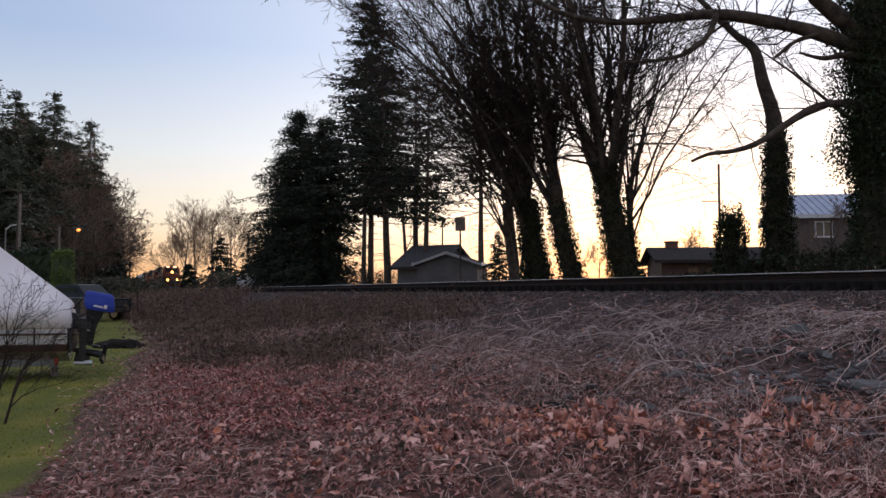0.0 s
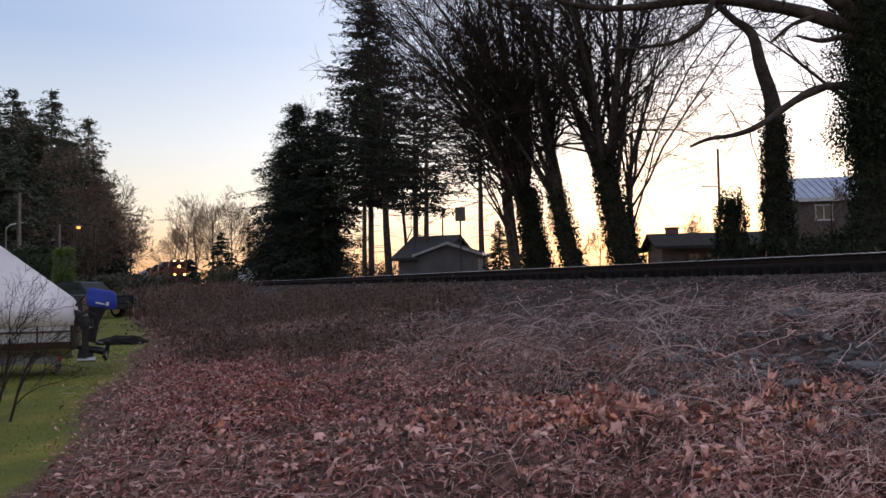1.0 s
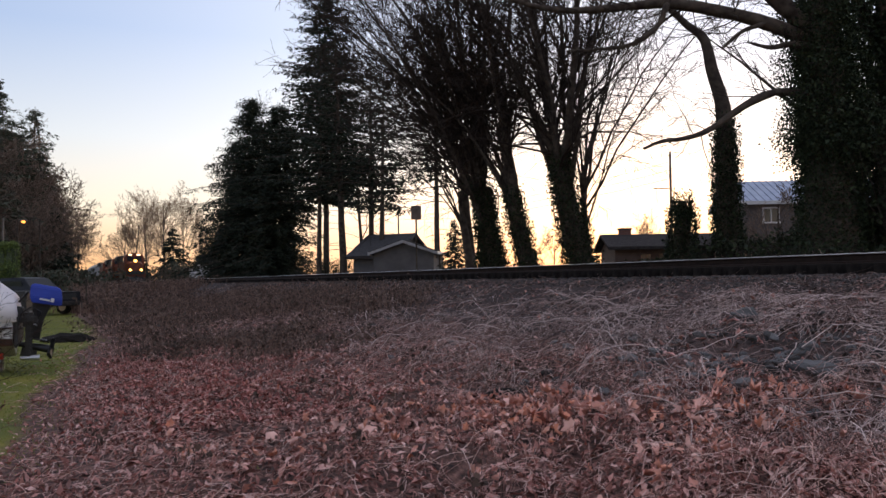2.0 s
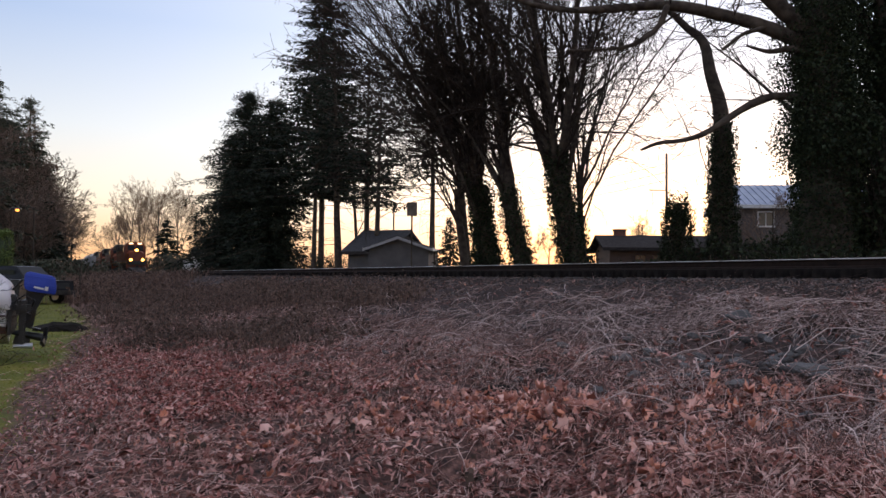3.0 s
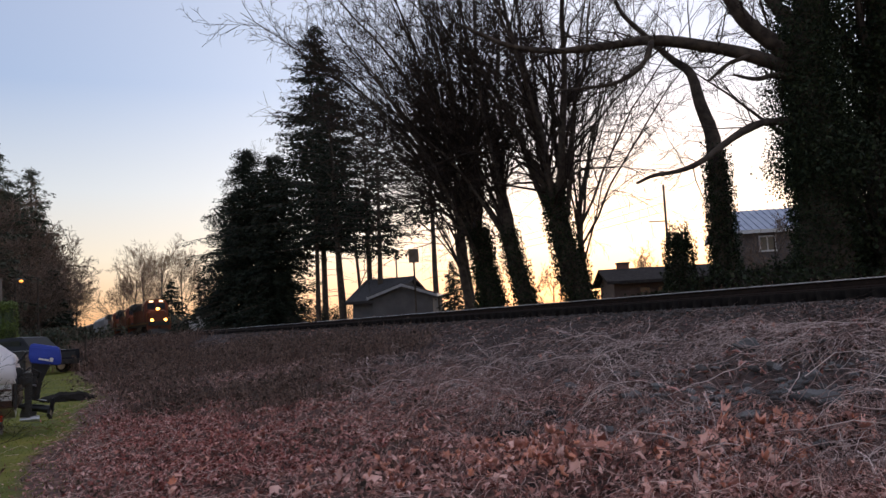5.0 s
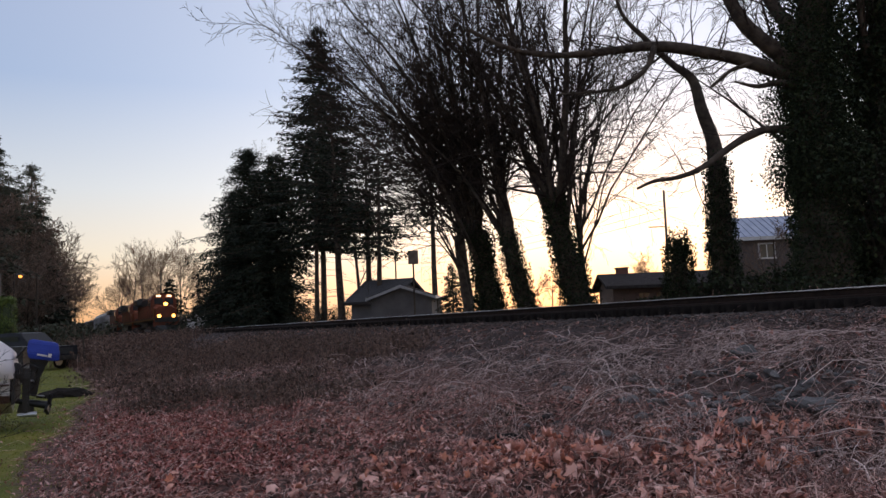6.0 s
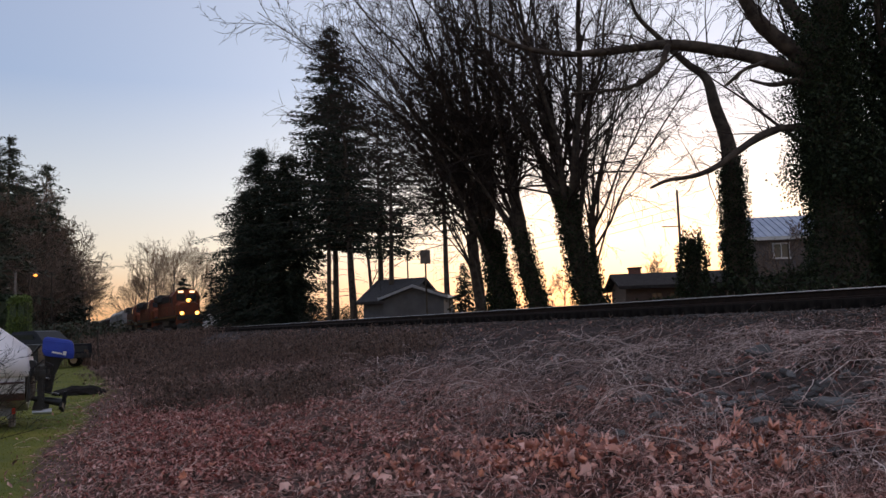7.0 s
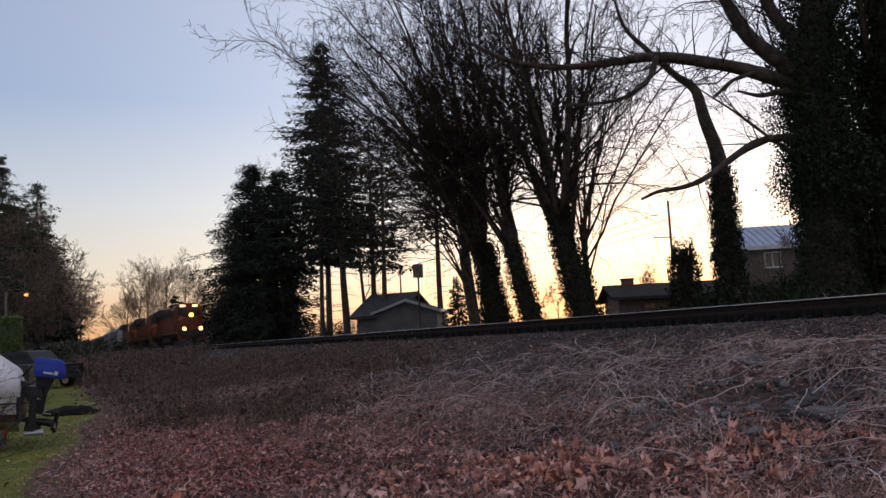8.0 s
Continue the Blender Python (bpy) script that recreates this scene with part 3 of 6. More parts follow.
def maples():
    lab = "leafless maple with ivy on its trunk and many upright stems"
    slim = "leafless maple with a slim bare trunk"
    fan_tree(lab, 7.9, 33, 21, 0.54, 5.6, -0.2, 12, (-0.55, 0.2), 13.5, 13, 9000, 5.6, 3, thick=(0.22, 0.46), bow=0.28)
    fan_tree("leafless maple with thin arching stems and drooping twigs", 8.15, 33.6, 30, 0.15, 5.0, -0.05, 11, (-0.1, 0.62), 10.8, 8, 0, 0, 3, thick=(0.34, 0.6), bow=0.3, low=0.35)
    fan_tree(lab, 5.75, 34, 22, 0.38, 5.2, -0.19, 12, (-0.65, 0.2), 13.0, 13, 5200, 4.4, 3)
    fan_tree(lab, 4.4, 36, 23, 0.52, 4.6, -0.12, 20, (-0.85, 0.05), 13.5, 14, 10000, 5.0, thick=(0.18, 0.36), bow=0.24, droop=2)
    fan_tree(slim, 3.75, 40, 24, 0.26, 6.0, -0.08, 8, (-0.8, 0.15), 13.0, 9)
    fan_tree(slim, 3.5, 37.6, 26, 0.2, 4.6, -0.12, 8, (-0.85, -0.1), 10.5, 10, droop=1)


maples()


def left_hill_trees():
    for px, dep, topy, rad, seed in ((-45, 92, 120, 5, 31), (14, 118, 150, 5, 32), (52, 100, 215, 5, 33), (84, 132, 152, 5.5, 34), (150, 150, 203, 6, 35),
                                     (120, 138, 250, 5, 36), (20, 84, 250, 4.5, 37), (-15, 70, 270, 4, 38), (72, 96, 300, 4, 39), (110, 150, 222, 7, 401), (36, 130, 190, 7, 402), (62, 142, 195, 7, 403), (97, 124, 240, 6, 404), (126, 118, 285, 5.5, 405), (160, 146, 285, 5.5, 406), (10, 100, 215, 6, 407)):
        x, y = spot(px, dep)
        h = EYE + (514 - topy) / 1414 * dep - ground_z(x, y)
        conifer("fir_tree", "tall fir on the wooded hillside", x, y, h, rad, seed, bare=0.05, rings=46, per=9, blades=44, top=0.5, blade=0.8, droop=0.12, wild=0.5, puff=0.2, mat=M_NEEDLE_HAZE, group="hillside firs")
    kinds = []
    for seed in (41, 42, 43):
        kinds.append(bare_tree("bare_tree", "leafless brown tree on the wooded hillside", *spot(100, 120), 20, seed, ROUND, 0.3, trunk=0.72, twig=M_TWIG_HILL, group="hillside trees"))
    rng = random.Random(40)
    for k, (px, dep, topy) in enumerate(((100, 120, 265), (140, 128, 290), (172, 140, 320), (200, 150, 355), (225, 165, 395), (65, 105, 330), (212, 120, 400), (120, 90, 350), (150, 110, 330),
                                         (185, 130, 365), (30, 90, 330), (80, 84, 380), (160, 95, 390), (118, 110, 300), (135, 100, 350), (45, 76, 360), (20, 95, 262), (50, 108, 245), (78, 112, 238), (5, 84, 300), (36, 100, 258), (96, 118, 262), (108, 116, 285), (128, 122, 300), (150, 128, 318), (170, 132, 345), (88, 100, 320), (190, 140, 350), (145, 92, 380), (206, 138, 376), (1062, 85, 425), (1092, 95, 432), (1215, 80, 415), (1240, 85, 405), (1478, 46, 325), (1030, 100, 440))):
        x, y = spot(px, dep)
        z = ground_z(x, y) - 0.2
        f = (EYE + (514 - topy) / 1414 * dep - z) / 20
        m = Matrix.Translation((x, y, z)) @ Matrix.Rotation(rng.uniform(0, 6), 4, "Z") @ Matrix.Diagonal((f * 1.15, f * 1.15, f, 1))
        if k < 3:
            kinds[k].matrix_basis = m
        else:
            t = kinds[k % 3]
            keep = t.matrix_basis.copy()
            t.matrix_basis = Matrix()
            copy_thing(t, m)
            t.matrix_basis = keep
    x, y = spot(186, 110)
    conifer("conifer", "dark conifer at the foot of the hillside", x, y, 11.5, 2.6, 49, bare=0.03, rings=34, per=8, blades=22, top=0.6, blade=0.9)


left_hill_trees()


def far_trees():
    for px, dep, topy, seed in ((322, 215, 365, 51), (372, 205, 340, 52), (345, 230, 355, 53), (405, 220, 350, 54), (435, 230, 385, 55), (462, 210, 400, 56), (300, 240, 400, 57)):
        x, y = spot(px, dep)
        h = EYE + (514 - topy) / 1414 * dep - ground_z(x, y)
        bare_tree("bare_tree", "distant leafless tree against the sunset", x, y, h, seed, dict(ROUND, count=[13, 9, 6, 3]), 0.35, trunk=0.72, twig=M_TWIG_HAZE, bark=M_BARK_HAZE, group="distant trees")
    for px, dep, topy, rad, seed in ((388, 180, 418, 4.2, 61), (437, 170, 466, 2.5, 62), (330, 195, 466, 4, 63), (480, 150, 465, 3, 64)):
        x, y = spot(px, dep)
        h = EYE + (514 - topy) / 1414 * dep - ground_z(x, y)
        conifer("conifer", "distant dark conifer near the railway", x, y, h, rad, seed, bare=0.02, rings=30, per=7, blades=18, top=0.7, blade=1.3, group="distant conifers")


far_trees()


# ---- beyond the line: the great ivy tree, the ivied snag, thickets ----
def side_twigs(rng, P, R, count, length, out, spread=(0.5, 1.2), start=0.2, params=None):
    """Twigs that leave a limb at random and fork twice."""
    Q = params or dict(count=[4, 3], ratio=[0.5, 0.5], angle=[(0.3, 0.9), (0.3, 0.9)], thin=[0.5, 0.5], taper=[0.3, 0.3, 0.5], wobble=[0.26, 0.3, 0.3],
                       up=[0.0, 0.0, -0.02], least=0.006)
    Q["from"] = [0.2, 0.2]
    for _ in range(count):
        v = rng.uniform(start, 0.99) * (len(P) - 1)
        i = int(v)
        a, b = Vector(P[i]), Vector(P[i + 1])
        d = turned((b - a).normalized(), rng, rng.uniform(*spread))
        grow(rng, out, a.lerp(b, v - i), d, length * rng.uniform(0.5, 1.5), min(0.024, max(0.010, R[i] * 0.22)), 0, Q)


def tubes_of(out, sides=4):
    return tubes_np([[tuple(q) for q in b[1]] for b in out], [b[2] for b in out], sides)


def great_tree():
    x, y = 12.4, 22.0
    z = ground_z(x, y) - 0.2
    thing = empty("ivy_tree", Matrix.Translation((x, y, z)), "huge old tree thickly clad in dark ivy with long bare limbs", "tree")
    o = np.array((x, y, z))
    rng = random.Random(77)

    def rel(pts):
        return [np.array(p) - o for p in pts]
    TP, TR = limb(rel([(12.4, 22, 1.2), (12.35, 22, 3.5), (12.35, 22, 5.2), (12.3, 22, 6.8), (12.2, 22, 8.5), (12.5, 22, 10.2), (12.9, 22, 12.5), (13, 22.4, 15)]), 0.78, 0.3, 24, 0.05)
    TR[0] *= 1.25
    V, F = tubes_np([TP], [TR], 14)
    mesh_np("trunk", V, F, M_BARK, thing, smooth=True)
    limbs = [
        ([(12.05, 22, 8.2), (10.58, 22, 8.77), (9.27, 22, 9.09), (7.78, 22, 9.32), (6.44, 22, 9.2), (4.87, 22, 9.09), (3.49, 22, 9.31), (2.3, 22, 9.9)], 0.22, 0.05, 26, 2.2),
        ([(11.93, 22, 8.5), (11.29, 21.9, 9.05), (10.5, 21.8, 9.67), (10.05, 21.7, 10.28), (9.61, 21.6, 11.16), (9.2, 21.5, 12.6)], 0.27, 0.13, 14, 2.6),
        ([(12.23, 22, 6.57), (11.04, 22, 6.79), (10.21, 22, 6.54), (9.51, 22, 6.11), (8.8, 22, 5.65), (8.12, 22, 5.43), (7.46, 22, 5.35), (6.95, 22, 5.14)], 0.14, 0.04, 7, 1.3),
        ([(7.7, 22, 9.3), (7.5, 21.6, 8.95), (7.22, 21.5, 8.45), (6.54, 21.5, 7.99), (5.72, 21.5, 7.84), (4.68, 21.5, 7.79)], 0.11, 0.03, 10, 1.3),
        ([(12, 21.9, 8.0), (11.27, 21.8, 8.1), (10.6, 21.8, 8.0), (9.94, 21.8, 8.15)], 0.13, 0.03, 6, 0.9),
        ([(10.6, 21.9, 8.75), (10.2, 21.8, 8.6), (9.8, 21.8, 8.45), (9.26, 21.8, 8.02)], 0.07, 0.05, 3, 0.7),
        ([(12.5, 22, 10.0), (13.4, 22, 11.0), (14.6, 22.3, 11.8), (16, 22.6, 12.2)], 0.25, 0.1, 14, 2.4),
        ([(12.0, 22, 9.6), (11.4, 22.3, 10.8), (11.0, 22.4, 12.4), (10.4, 22.5, 14)], 0.22, 0.1, 14, 2.4),
    ]
    for k, (pts, r0, r1, tw, ln) in enumerate(limbs):
        P, R = limb(rel(pts), r0, r1, 18, 0.06, k)
        V, F = tubes_np([P], [R], 9)
        ob = mesh_np("limb", V, F, M_BARK, thing, smooth=True)
        out = []
        side_twigs(rng, P, R, int(tw * 1.7), ln, out)
        V, F = tubes_of(out)
        mesh_np("twig_spray", V, F, M_TWIG, ob)
    stems = [(0, [Vector(p) for p in TP], list(TR))]
    ivy_on(thing, [(0, stems[0][1][:9], stems[0][2][:9])], 16000, 12, 4, size=(0.045, 0.09), depth=0.36)
    ivy_on(thing, [(0, stems[0][1][6:], stems[0][2][6:])], 36000, 12, 5, size=(0.045, 0.095), depth=0.9)


def ivy_snag():
    x, y = 12.7, 30.0
    z = ground_z(x, y) - 0.2
    o = np.array((x, y, z))
    thing = empty("ivy_snag", Matrix.Translation((x, y, z)), "leaning broken tree with ivy up its lower trunk", "tree")
    P, R = limb([np.array(p) - o for p in [(12.75, 30, 1.2), (12.71, 30, 3.76), (12.69, 30, 5.98), (12.66, 30, 8.0), (12.25, 30, 9.5), (11.96, 30, 10.75), (11.22, 30, 11.36), (10.17, 30, 12.43), (9.33, 30, 13.38), (9.0, 30, 14.6)]],
                0.42, 0.09, 30, 0.05, 3)
    R[:12] = np.linspace(0.52, 0.26, 12)
    R[12:20] = np.linspace(0.25, 0.14, 8)
    R[20:] = np.linspace(0.13, 0.05, 10)
    V, F = tubes_np([P], [R], 10)
    mesh_np("trunk", V, F, M_BARK, thing, smooth=True)
    out = []
    side_twigs(random.Random(6), P[14:], R[14:], 16, 1.6, out)
    V, F = tubes_of(out)
    mesh_np("twig_spray", V, F, M_TWIG, thing)
    ivy_on(thing, [(0, [Vector(p) for p in P], list(R))], 11000, 6.6, 8, size=(0.05, 0.1), depth=0.3)
    x, y = 11.6, 32.0
    z = ground_z(x, y) - 0.1
    thing = empty("ivy_stump", Matrix.Translation((x, y, z)), "tall broken stump smothered in ivy", "tree stump")
    V, F = tubes_np([[(0, 0, 0), (0.02, 0, 1.2), (0.05, 0, 2.4), (0.08, 0, 3.5)]], [[0.4, 0.38, 0.34, 0.16]], 10)
    mesh_np("trunk", V, F, M_BARK, thing, smooth=True)
    ivy_on(thing, [(0, [Vector((0, 0, 0)), Vector((0.03, 0, 1.5)), Vector((0.06, 0, 2.9)), Vector((0.08, 0, 3.5))], [0.55, 0.5, 0.3, 0.2])], 11000, 9, 9, size=(0.05, 0.09), depth=0.24)


def second_ivy_tree():
    for x, y, r, h, seed, n in ((15.0, 23.0, 0.55, 17, 88, 24000), (13.7, 24.5, 0.3, 16, 89, 14000)):
        z = ground_z(x, y) - 0.2
        thing = empty("ivy_tree", Matrix.Translation((x, y, z)), "ivy-hung tree with trailing bare vines", "tree")
        out = []
        grow(random.Random(seed), out, Vector((0, 0, 0)), Vector((0.02, 0, 1)), h * 0.6, r, 0, VASE_THIN)
        branches_to_mesh(out, ("trunk", "crown"), (M_BARK, M_TWIG), thing)
        ivy_on(thing, [b for b in out if b[0] == 0], n, 13, seed, size=(0.07, 0.15), depth=0.95)


VASE_THIN = dict(VASE, count=[14, 7, 6], ratio=[0.6, 0.5, 0.5], drift=(0, 0, 0))
great_tree()
second_ivy_tree()
ivy_snag()


def thicket(name, label, spots, h, spread, canes, leaves, seed, mat=None, leafmat=None, leaf=0.09, cane=0.011, upright=0.6, category="bush", group=""):
    """Arching canes from several roots, with small leaves left on them."""
    rng = np.random.default_rng(seed)
    x0, y0 = spots[0]
    z0 = ground_z(x0, y0)
    thing = empty(name, Matrix.Translation((x0, y0, z0)), label, category, group)
    i = rng.integers(0, len(spots), canes)
    base = np.array(spots)[i] + rng.normal(0, spread * 0.45, (canes, 2))
    zb = np.array([ground_z(*b) for b in base]) - z0 - 0.05
    a = rng.uniform(0, 2 * math.pi, canes)
    hh = h * rng.uniform(0.35, 1.1, canes)
    reach = hh * rng.uniform(0.2, 1.3, canes) * (1 - upright * 0.6)
    v = np.linspace(0, 1, 6)
    X = base[:, 0:1] - x0 + np.cos(a)[:, None] * reach[:, None] * v ** 1.4
    Y = base[:, 1:2] - y0 + np.sin(a)[:, None] * reach[:, None] * v ** 1.4
    arch = upright * v + (1 - upright) * np.sin(v * 2.6) * 0.95
    Z = zb[:, None] + hh[:, None] * arch
    P = np.stack([X, Y, Z], -1) + rng.normal(0, 0.035, (canes, 6, 3)) * v[None, :, None] * h
    R = cane * rng.uniform(0.6, 1.4, canes)[:, None] * (1 - 0.65 * v)
    V, F = tubes_np(P, R, 3)
    mesh_np("cane", V, F, mat or M_BRAMBLE, thing)["kind"] = "stuff"
    if leaves:
        j = rng.integers(0, canes, leaves)
        k = rng.integers(1, 5, leaves)
        w = rng.random((leaves, 1))
        place = P[j, k] * w + P[j, k + 1] * (1 - w) + rng.normal(0, 0.05, (leaves, 3)) * h * 0.6
        V, F = scatter(LEAF4, np.array([[0, 1, 2, 3]]), place, rotations(rng, leaves, 1.0), leaf * rng.uniform(0.6, 1.5, leaves))
        mesh_np("foliage", V, F, leafmat or M_BRAMBLELEAF, thing)["kind"] = "stuff"
    return thing


def thickets():
    far = "dark tangled thicket of ivy and briars behind the rails"
    for spots, h, sp, n, lv, seed in (
        ([(9.3, 30), (10.2, 30), (11.0, 29.6)], 1.1, 0.9, 500, 2600, 101),
        ([(12.0, 29), (13.2, 28.6), (14.2, 28.8)], 1.9, 1.0, 600, 5200, 102),
        ([(14.6, 27.5), (15.4, 27.0), (13.8, 26.5)], 2.2, 1.0, 500, 5000, 103),
        ([(11.0, 21.3), (12.0, 20.9), (13.0, 20.6), (10.4, 22)], 1.3, 0.8, 500, 2600, 104),
        ([(14.2, 21.5), (15.3, 21.5)], 5.5, 1.0, 420, 6500, 105),
        ([spot(632, 75), spot(664, 71), spot(690, 69)], 2.6, 1.5, 420, 2600, 106),
    ):
        thicket("thicket", far, spots, h, sp, n, lv, seed, M_TWIG, M_IVY, 0.11, 0.012, 0.75, group="thickets beyond the line")
    near = "leafless brown bramble thicket on the railway bank"
    for px, dep, h, sp, n, seed in ((262, 42, 1.2, 1.7, 900, 111), (300, 47, 1.5, 2.0, 1100, 112), (345, 52, 1.2, 2.0, 1100, 113), (385, 60, 1.0, 2.0, 900, 114), (272, 58, 1.6, 2.2, 900, 115), (330, 38, 0.9, 2.0, 800, 116)):
        x, y = spot(px, dep)
        thicket("bramble_thicket", near, [(x, y), (x + 1.4, y - 1.2), (x - 0.9, y + 1)], h, sp, n, 1500, seed, leaf=0.10, cane=0.013, upright=0.55, group="brambles on the bank")
    for px, dep, h, sp, n, seed in ((290, 270, 3, 9, 500, 122), (420, 165, 5, 7, 500, 123), (470, 125, 4, 6, 400, 124), (190, 90, 3.0, 5, 500, 125), (140, 80, 3.0, 4, 500, 126), (100, 66, 2.4, 3, 400, 127)):
        x, y = spot(px, dep)
        thicket("hedgerow", "dark distant hedgerow bushes at dusk", [(x, y), (x + sp * 0.5, y), (x - sp * 0.5, y + 2)], h, sp, n, 6500, seed, M_TWIG_HILL, M_NEEDLE_HAZE, 0.26, 0.05, 0.7, group="distant hedgerows")


thickets()

# ---- houses ----
M_WALL_GREY = material("grey_siding", [(0.08, 0.075, 0.075), (0.115, 0.108, 0.107)], 2, 0.8, 0.15)
M_WALL_BROWN = material("brown_siding", [(0.085, 0.055, 0.042), (0.13, 0.085, 0.065)], 2, 0.85, 0.2)
M_WALL_DARK = material("dark_shingle_wall", [(0.09, 0.075, 0.07), (0.15, 0.125, 0.115)], 4, 0.85, 0.3)
M_ROOF_DARK = material("dark_shingle_roof", [(0.03, 0.026, 0.025), (0.06, 0.053, 0.05)], 5, 0.95, 0.4, spec=0.08)
M_ROOF_GREY = material("grey_shingle_roof", [(0.035, 0.034, 0.036), (0.065, 0.063, 0.065)], 5, 0.85, 0.3)
M_ROOF_METAL = material("blue_grey_metal_roof", [(0.25, 0.3, 0.42), (0.34, 0.39, 0.5)], 1.5, 0.4, metal=0.3)
M_TRIM = material("white_trim", [(0.6, 0.59, 0.57), (0.72, 0.71, 0.69)], 4, 0.6)
M_TRIMGREY = material("weathered_trim", [(0.26, 0.26, 0.265), (0.36, 0.355, 0.36)], 4, 0.7)
M_PANE = material("window_glass", [(0.03, 0.035, 0.04), (0.06, 0.065, 0.07)], 1, 0.08)
M_BRICK = material("chimney_brick", [(0.16, 0.07, 0.05), (0.25, 0.12, 0.09)], 8, 0.9, 0.4)


def window(parent, x, y, z, w, h, turn=Matrix(), trim=None):
    """A framed pane whose face looks to -y of its parent."""
    bm = bmesh.new()
    for bx, bz, sx, sz in ((0, h / 2, w + 0.16, 0.09), (0, -h / 2, w + 0.2, 0.1), (-w / 2, 0, 0.09, h), (w / 2, 0, 0.09, h), (0, 0, 0.05, h)):
        box(sx, 0.09, sz, bx, 0, bz, bm=bm)
    f = part("window", bm, trim or M_TRIM, parent, "" if trim else "white window frame")
    f.matrix_basis = Matrix.Translation((x, y, z)) @ turn
    part("pane", box(w - 0.05, 0.02, h - 0.05, 0, 0.03, 0), M_PANE, f)


def house(name, label, x, y, z, rot, w, d, hw, hr, wall, roof, over=0.45, wins=(), chimney=None, ribs=False, along="y", trim=None, rake=False, sash=None):
    """Gable house; its gable ends look to -y and +y of the house (ridge along y), or the ridge runs along x."""
    m = Matrix.Translation((x, y, z)) @ Matrix.Rotation(radians(rot), 4, "Z")
    th = empty(name, m, label, "house")
    turn = Matrix.Rotation(math.pi / 2, 4, "Z") if along == "x" else Matrix()
    ww, dd = (d, w) if along == "x" else (w, d)
    bm = prism([(-ww / 2, 0), (ww / 2, 0), (ww / 2, hw), (0, hw + hr), (-ww / 2, hw)], -dd / 2, dd / 2)
    bm.transform(turn @ Matrix.Rotation(math.pi / 2, 4, "Z"))
    part("wall", bm, wall, th)
    sl = hr / (ww / 2)
    for sgn in (-1, 1):
        e = ww / 2 + over
        bm = prism([(0, hw + hr + 0.04), (sgn * e, hw - sl * over + 0.04), (sgn * e, hw - sl * over + 0.22), (0, hw + hr + 0.24)], -dd / 2 - over, dd / 2 + over)
        bm.transform(turn @ Matrix.Rotation(math.pi / 2, 4, "Z"))
        rf = part("roof", bm, roof, th)
        for k in range(int((dd + 2 * over) / 0.45) if ribs else 0):
            xx = -dd / 2 - over + 0.1 + k * 0.45
            bm = prism([(0, hw + hr + 0.23), (sgn * e, hw - sl * over + 0.21), (sgn * e, hw - sl * over + 0.27), (0, hw + hr + 0.29)], xx, xx + 0.05)
            bm.transform(turn @ Matrix.Rotation(math.pi / 2, 4, "Z"))
            part("seam", bm, roof, rf)
        bm = prism([(sgn * (e + 0.0), hw - sl * over + 0.0), (sgn * (e + 0.03), hw - sl * over + 0.0), (sgn * (e + 0.03), hw - sl * over + 0.23), (sgn * e, hw - sl * over + 0.23)], -dd / 2 - over, dd / 2 + over)
        bm.transform(turn @ Matrix.Rotation(math.pi / 2, 4, "Z"))
        part("fascia", bm, trim or M_TRIM, th, "" if trim else "pale eaves board")
        if rake:
            y0 = -dd / 2 - over
            bm = prism([(0, hw + hr), (sgn * e, hw - sl * over), (sgn * e, hw - sl * over + 0.18), (0, hw + hr + 0.2)], y0 - 0.045, y0 - 0.004)
            bm.transform(turn @ Matrix.Rotation(math.pi / 2, 4, "Z"))
            part("rake_board", bm, M_TRIMGREY, th, "pale board along the gable")
    for wx, wy, wz, sw, sh, deg in wins:
        window(th, wx, wy, wz, sw, sh, Matrix.Rotation(radians(deg), 4, "Z"), sash)
    if chimney:
        cx, cy, cz, cw = chimney
        c = part("chimney", box(cw, cw * 0.8, 2.2, cx, cy, cz - 1.1), M_BRICK, th, "brick chimney", 0.02)
        part("cap", box(cw + 0.15, cw * 0.8 + 0.15, 0.12, cx, cy, cz + 0.06), M_STONE, c)
    return th


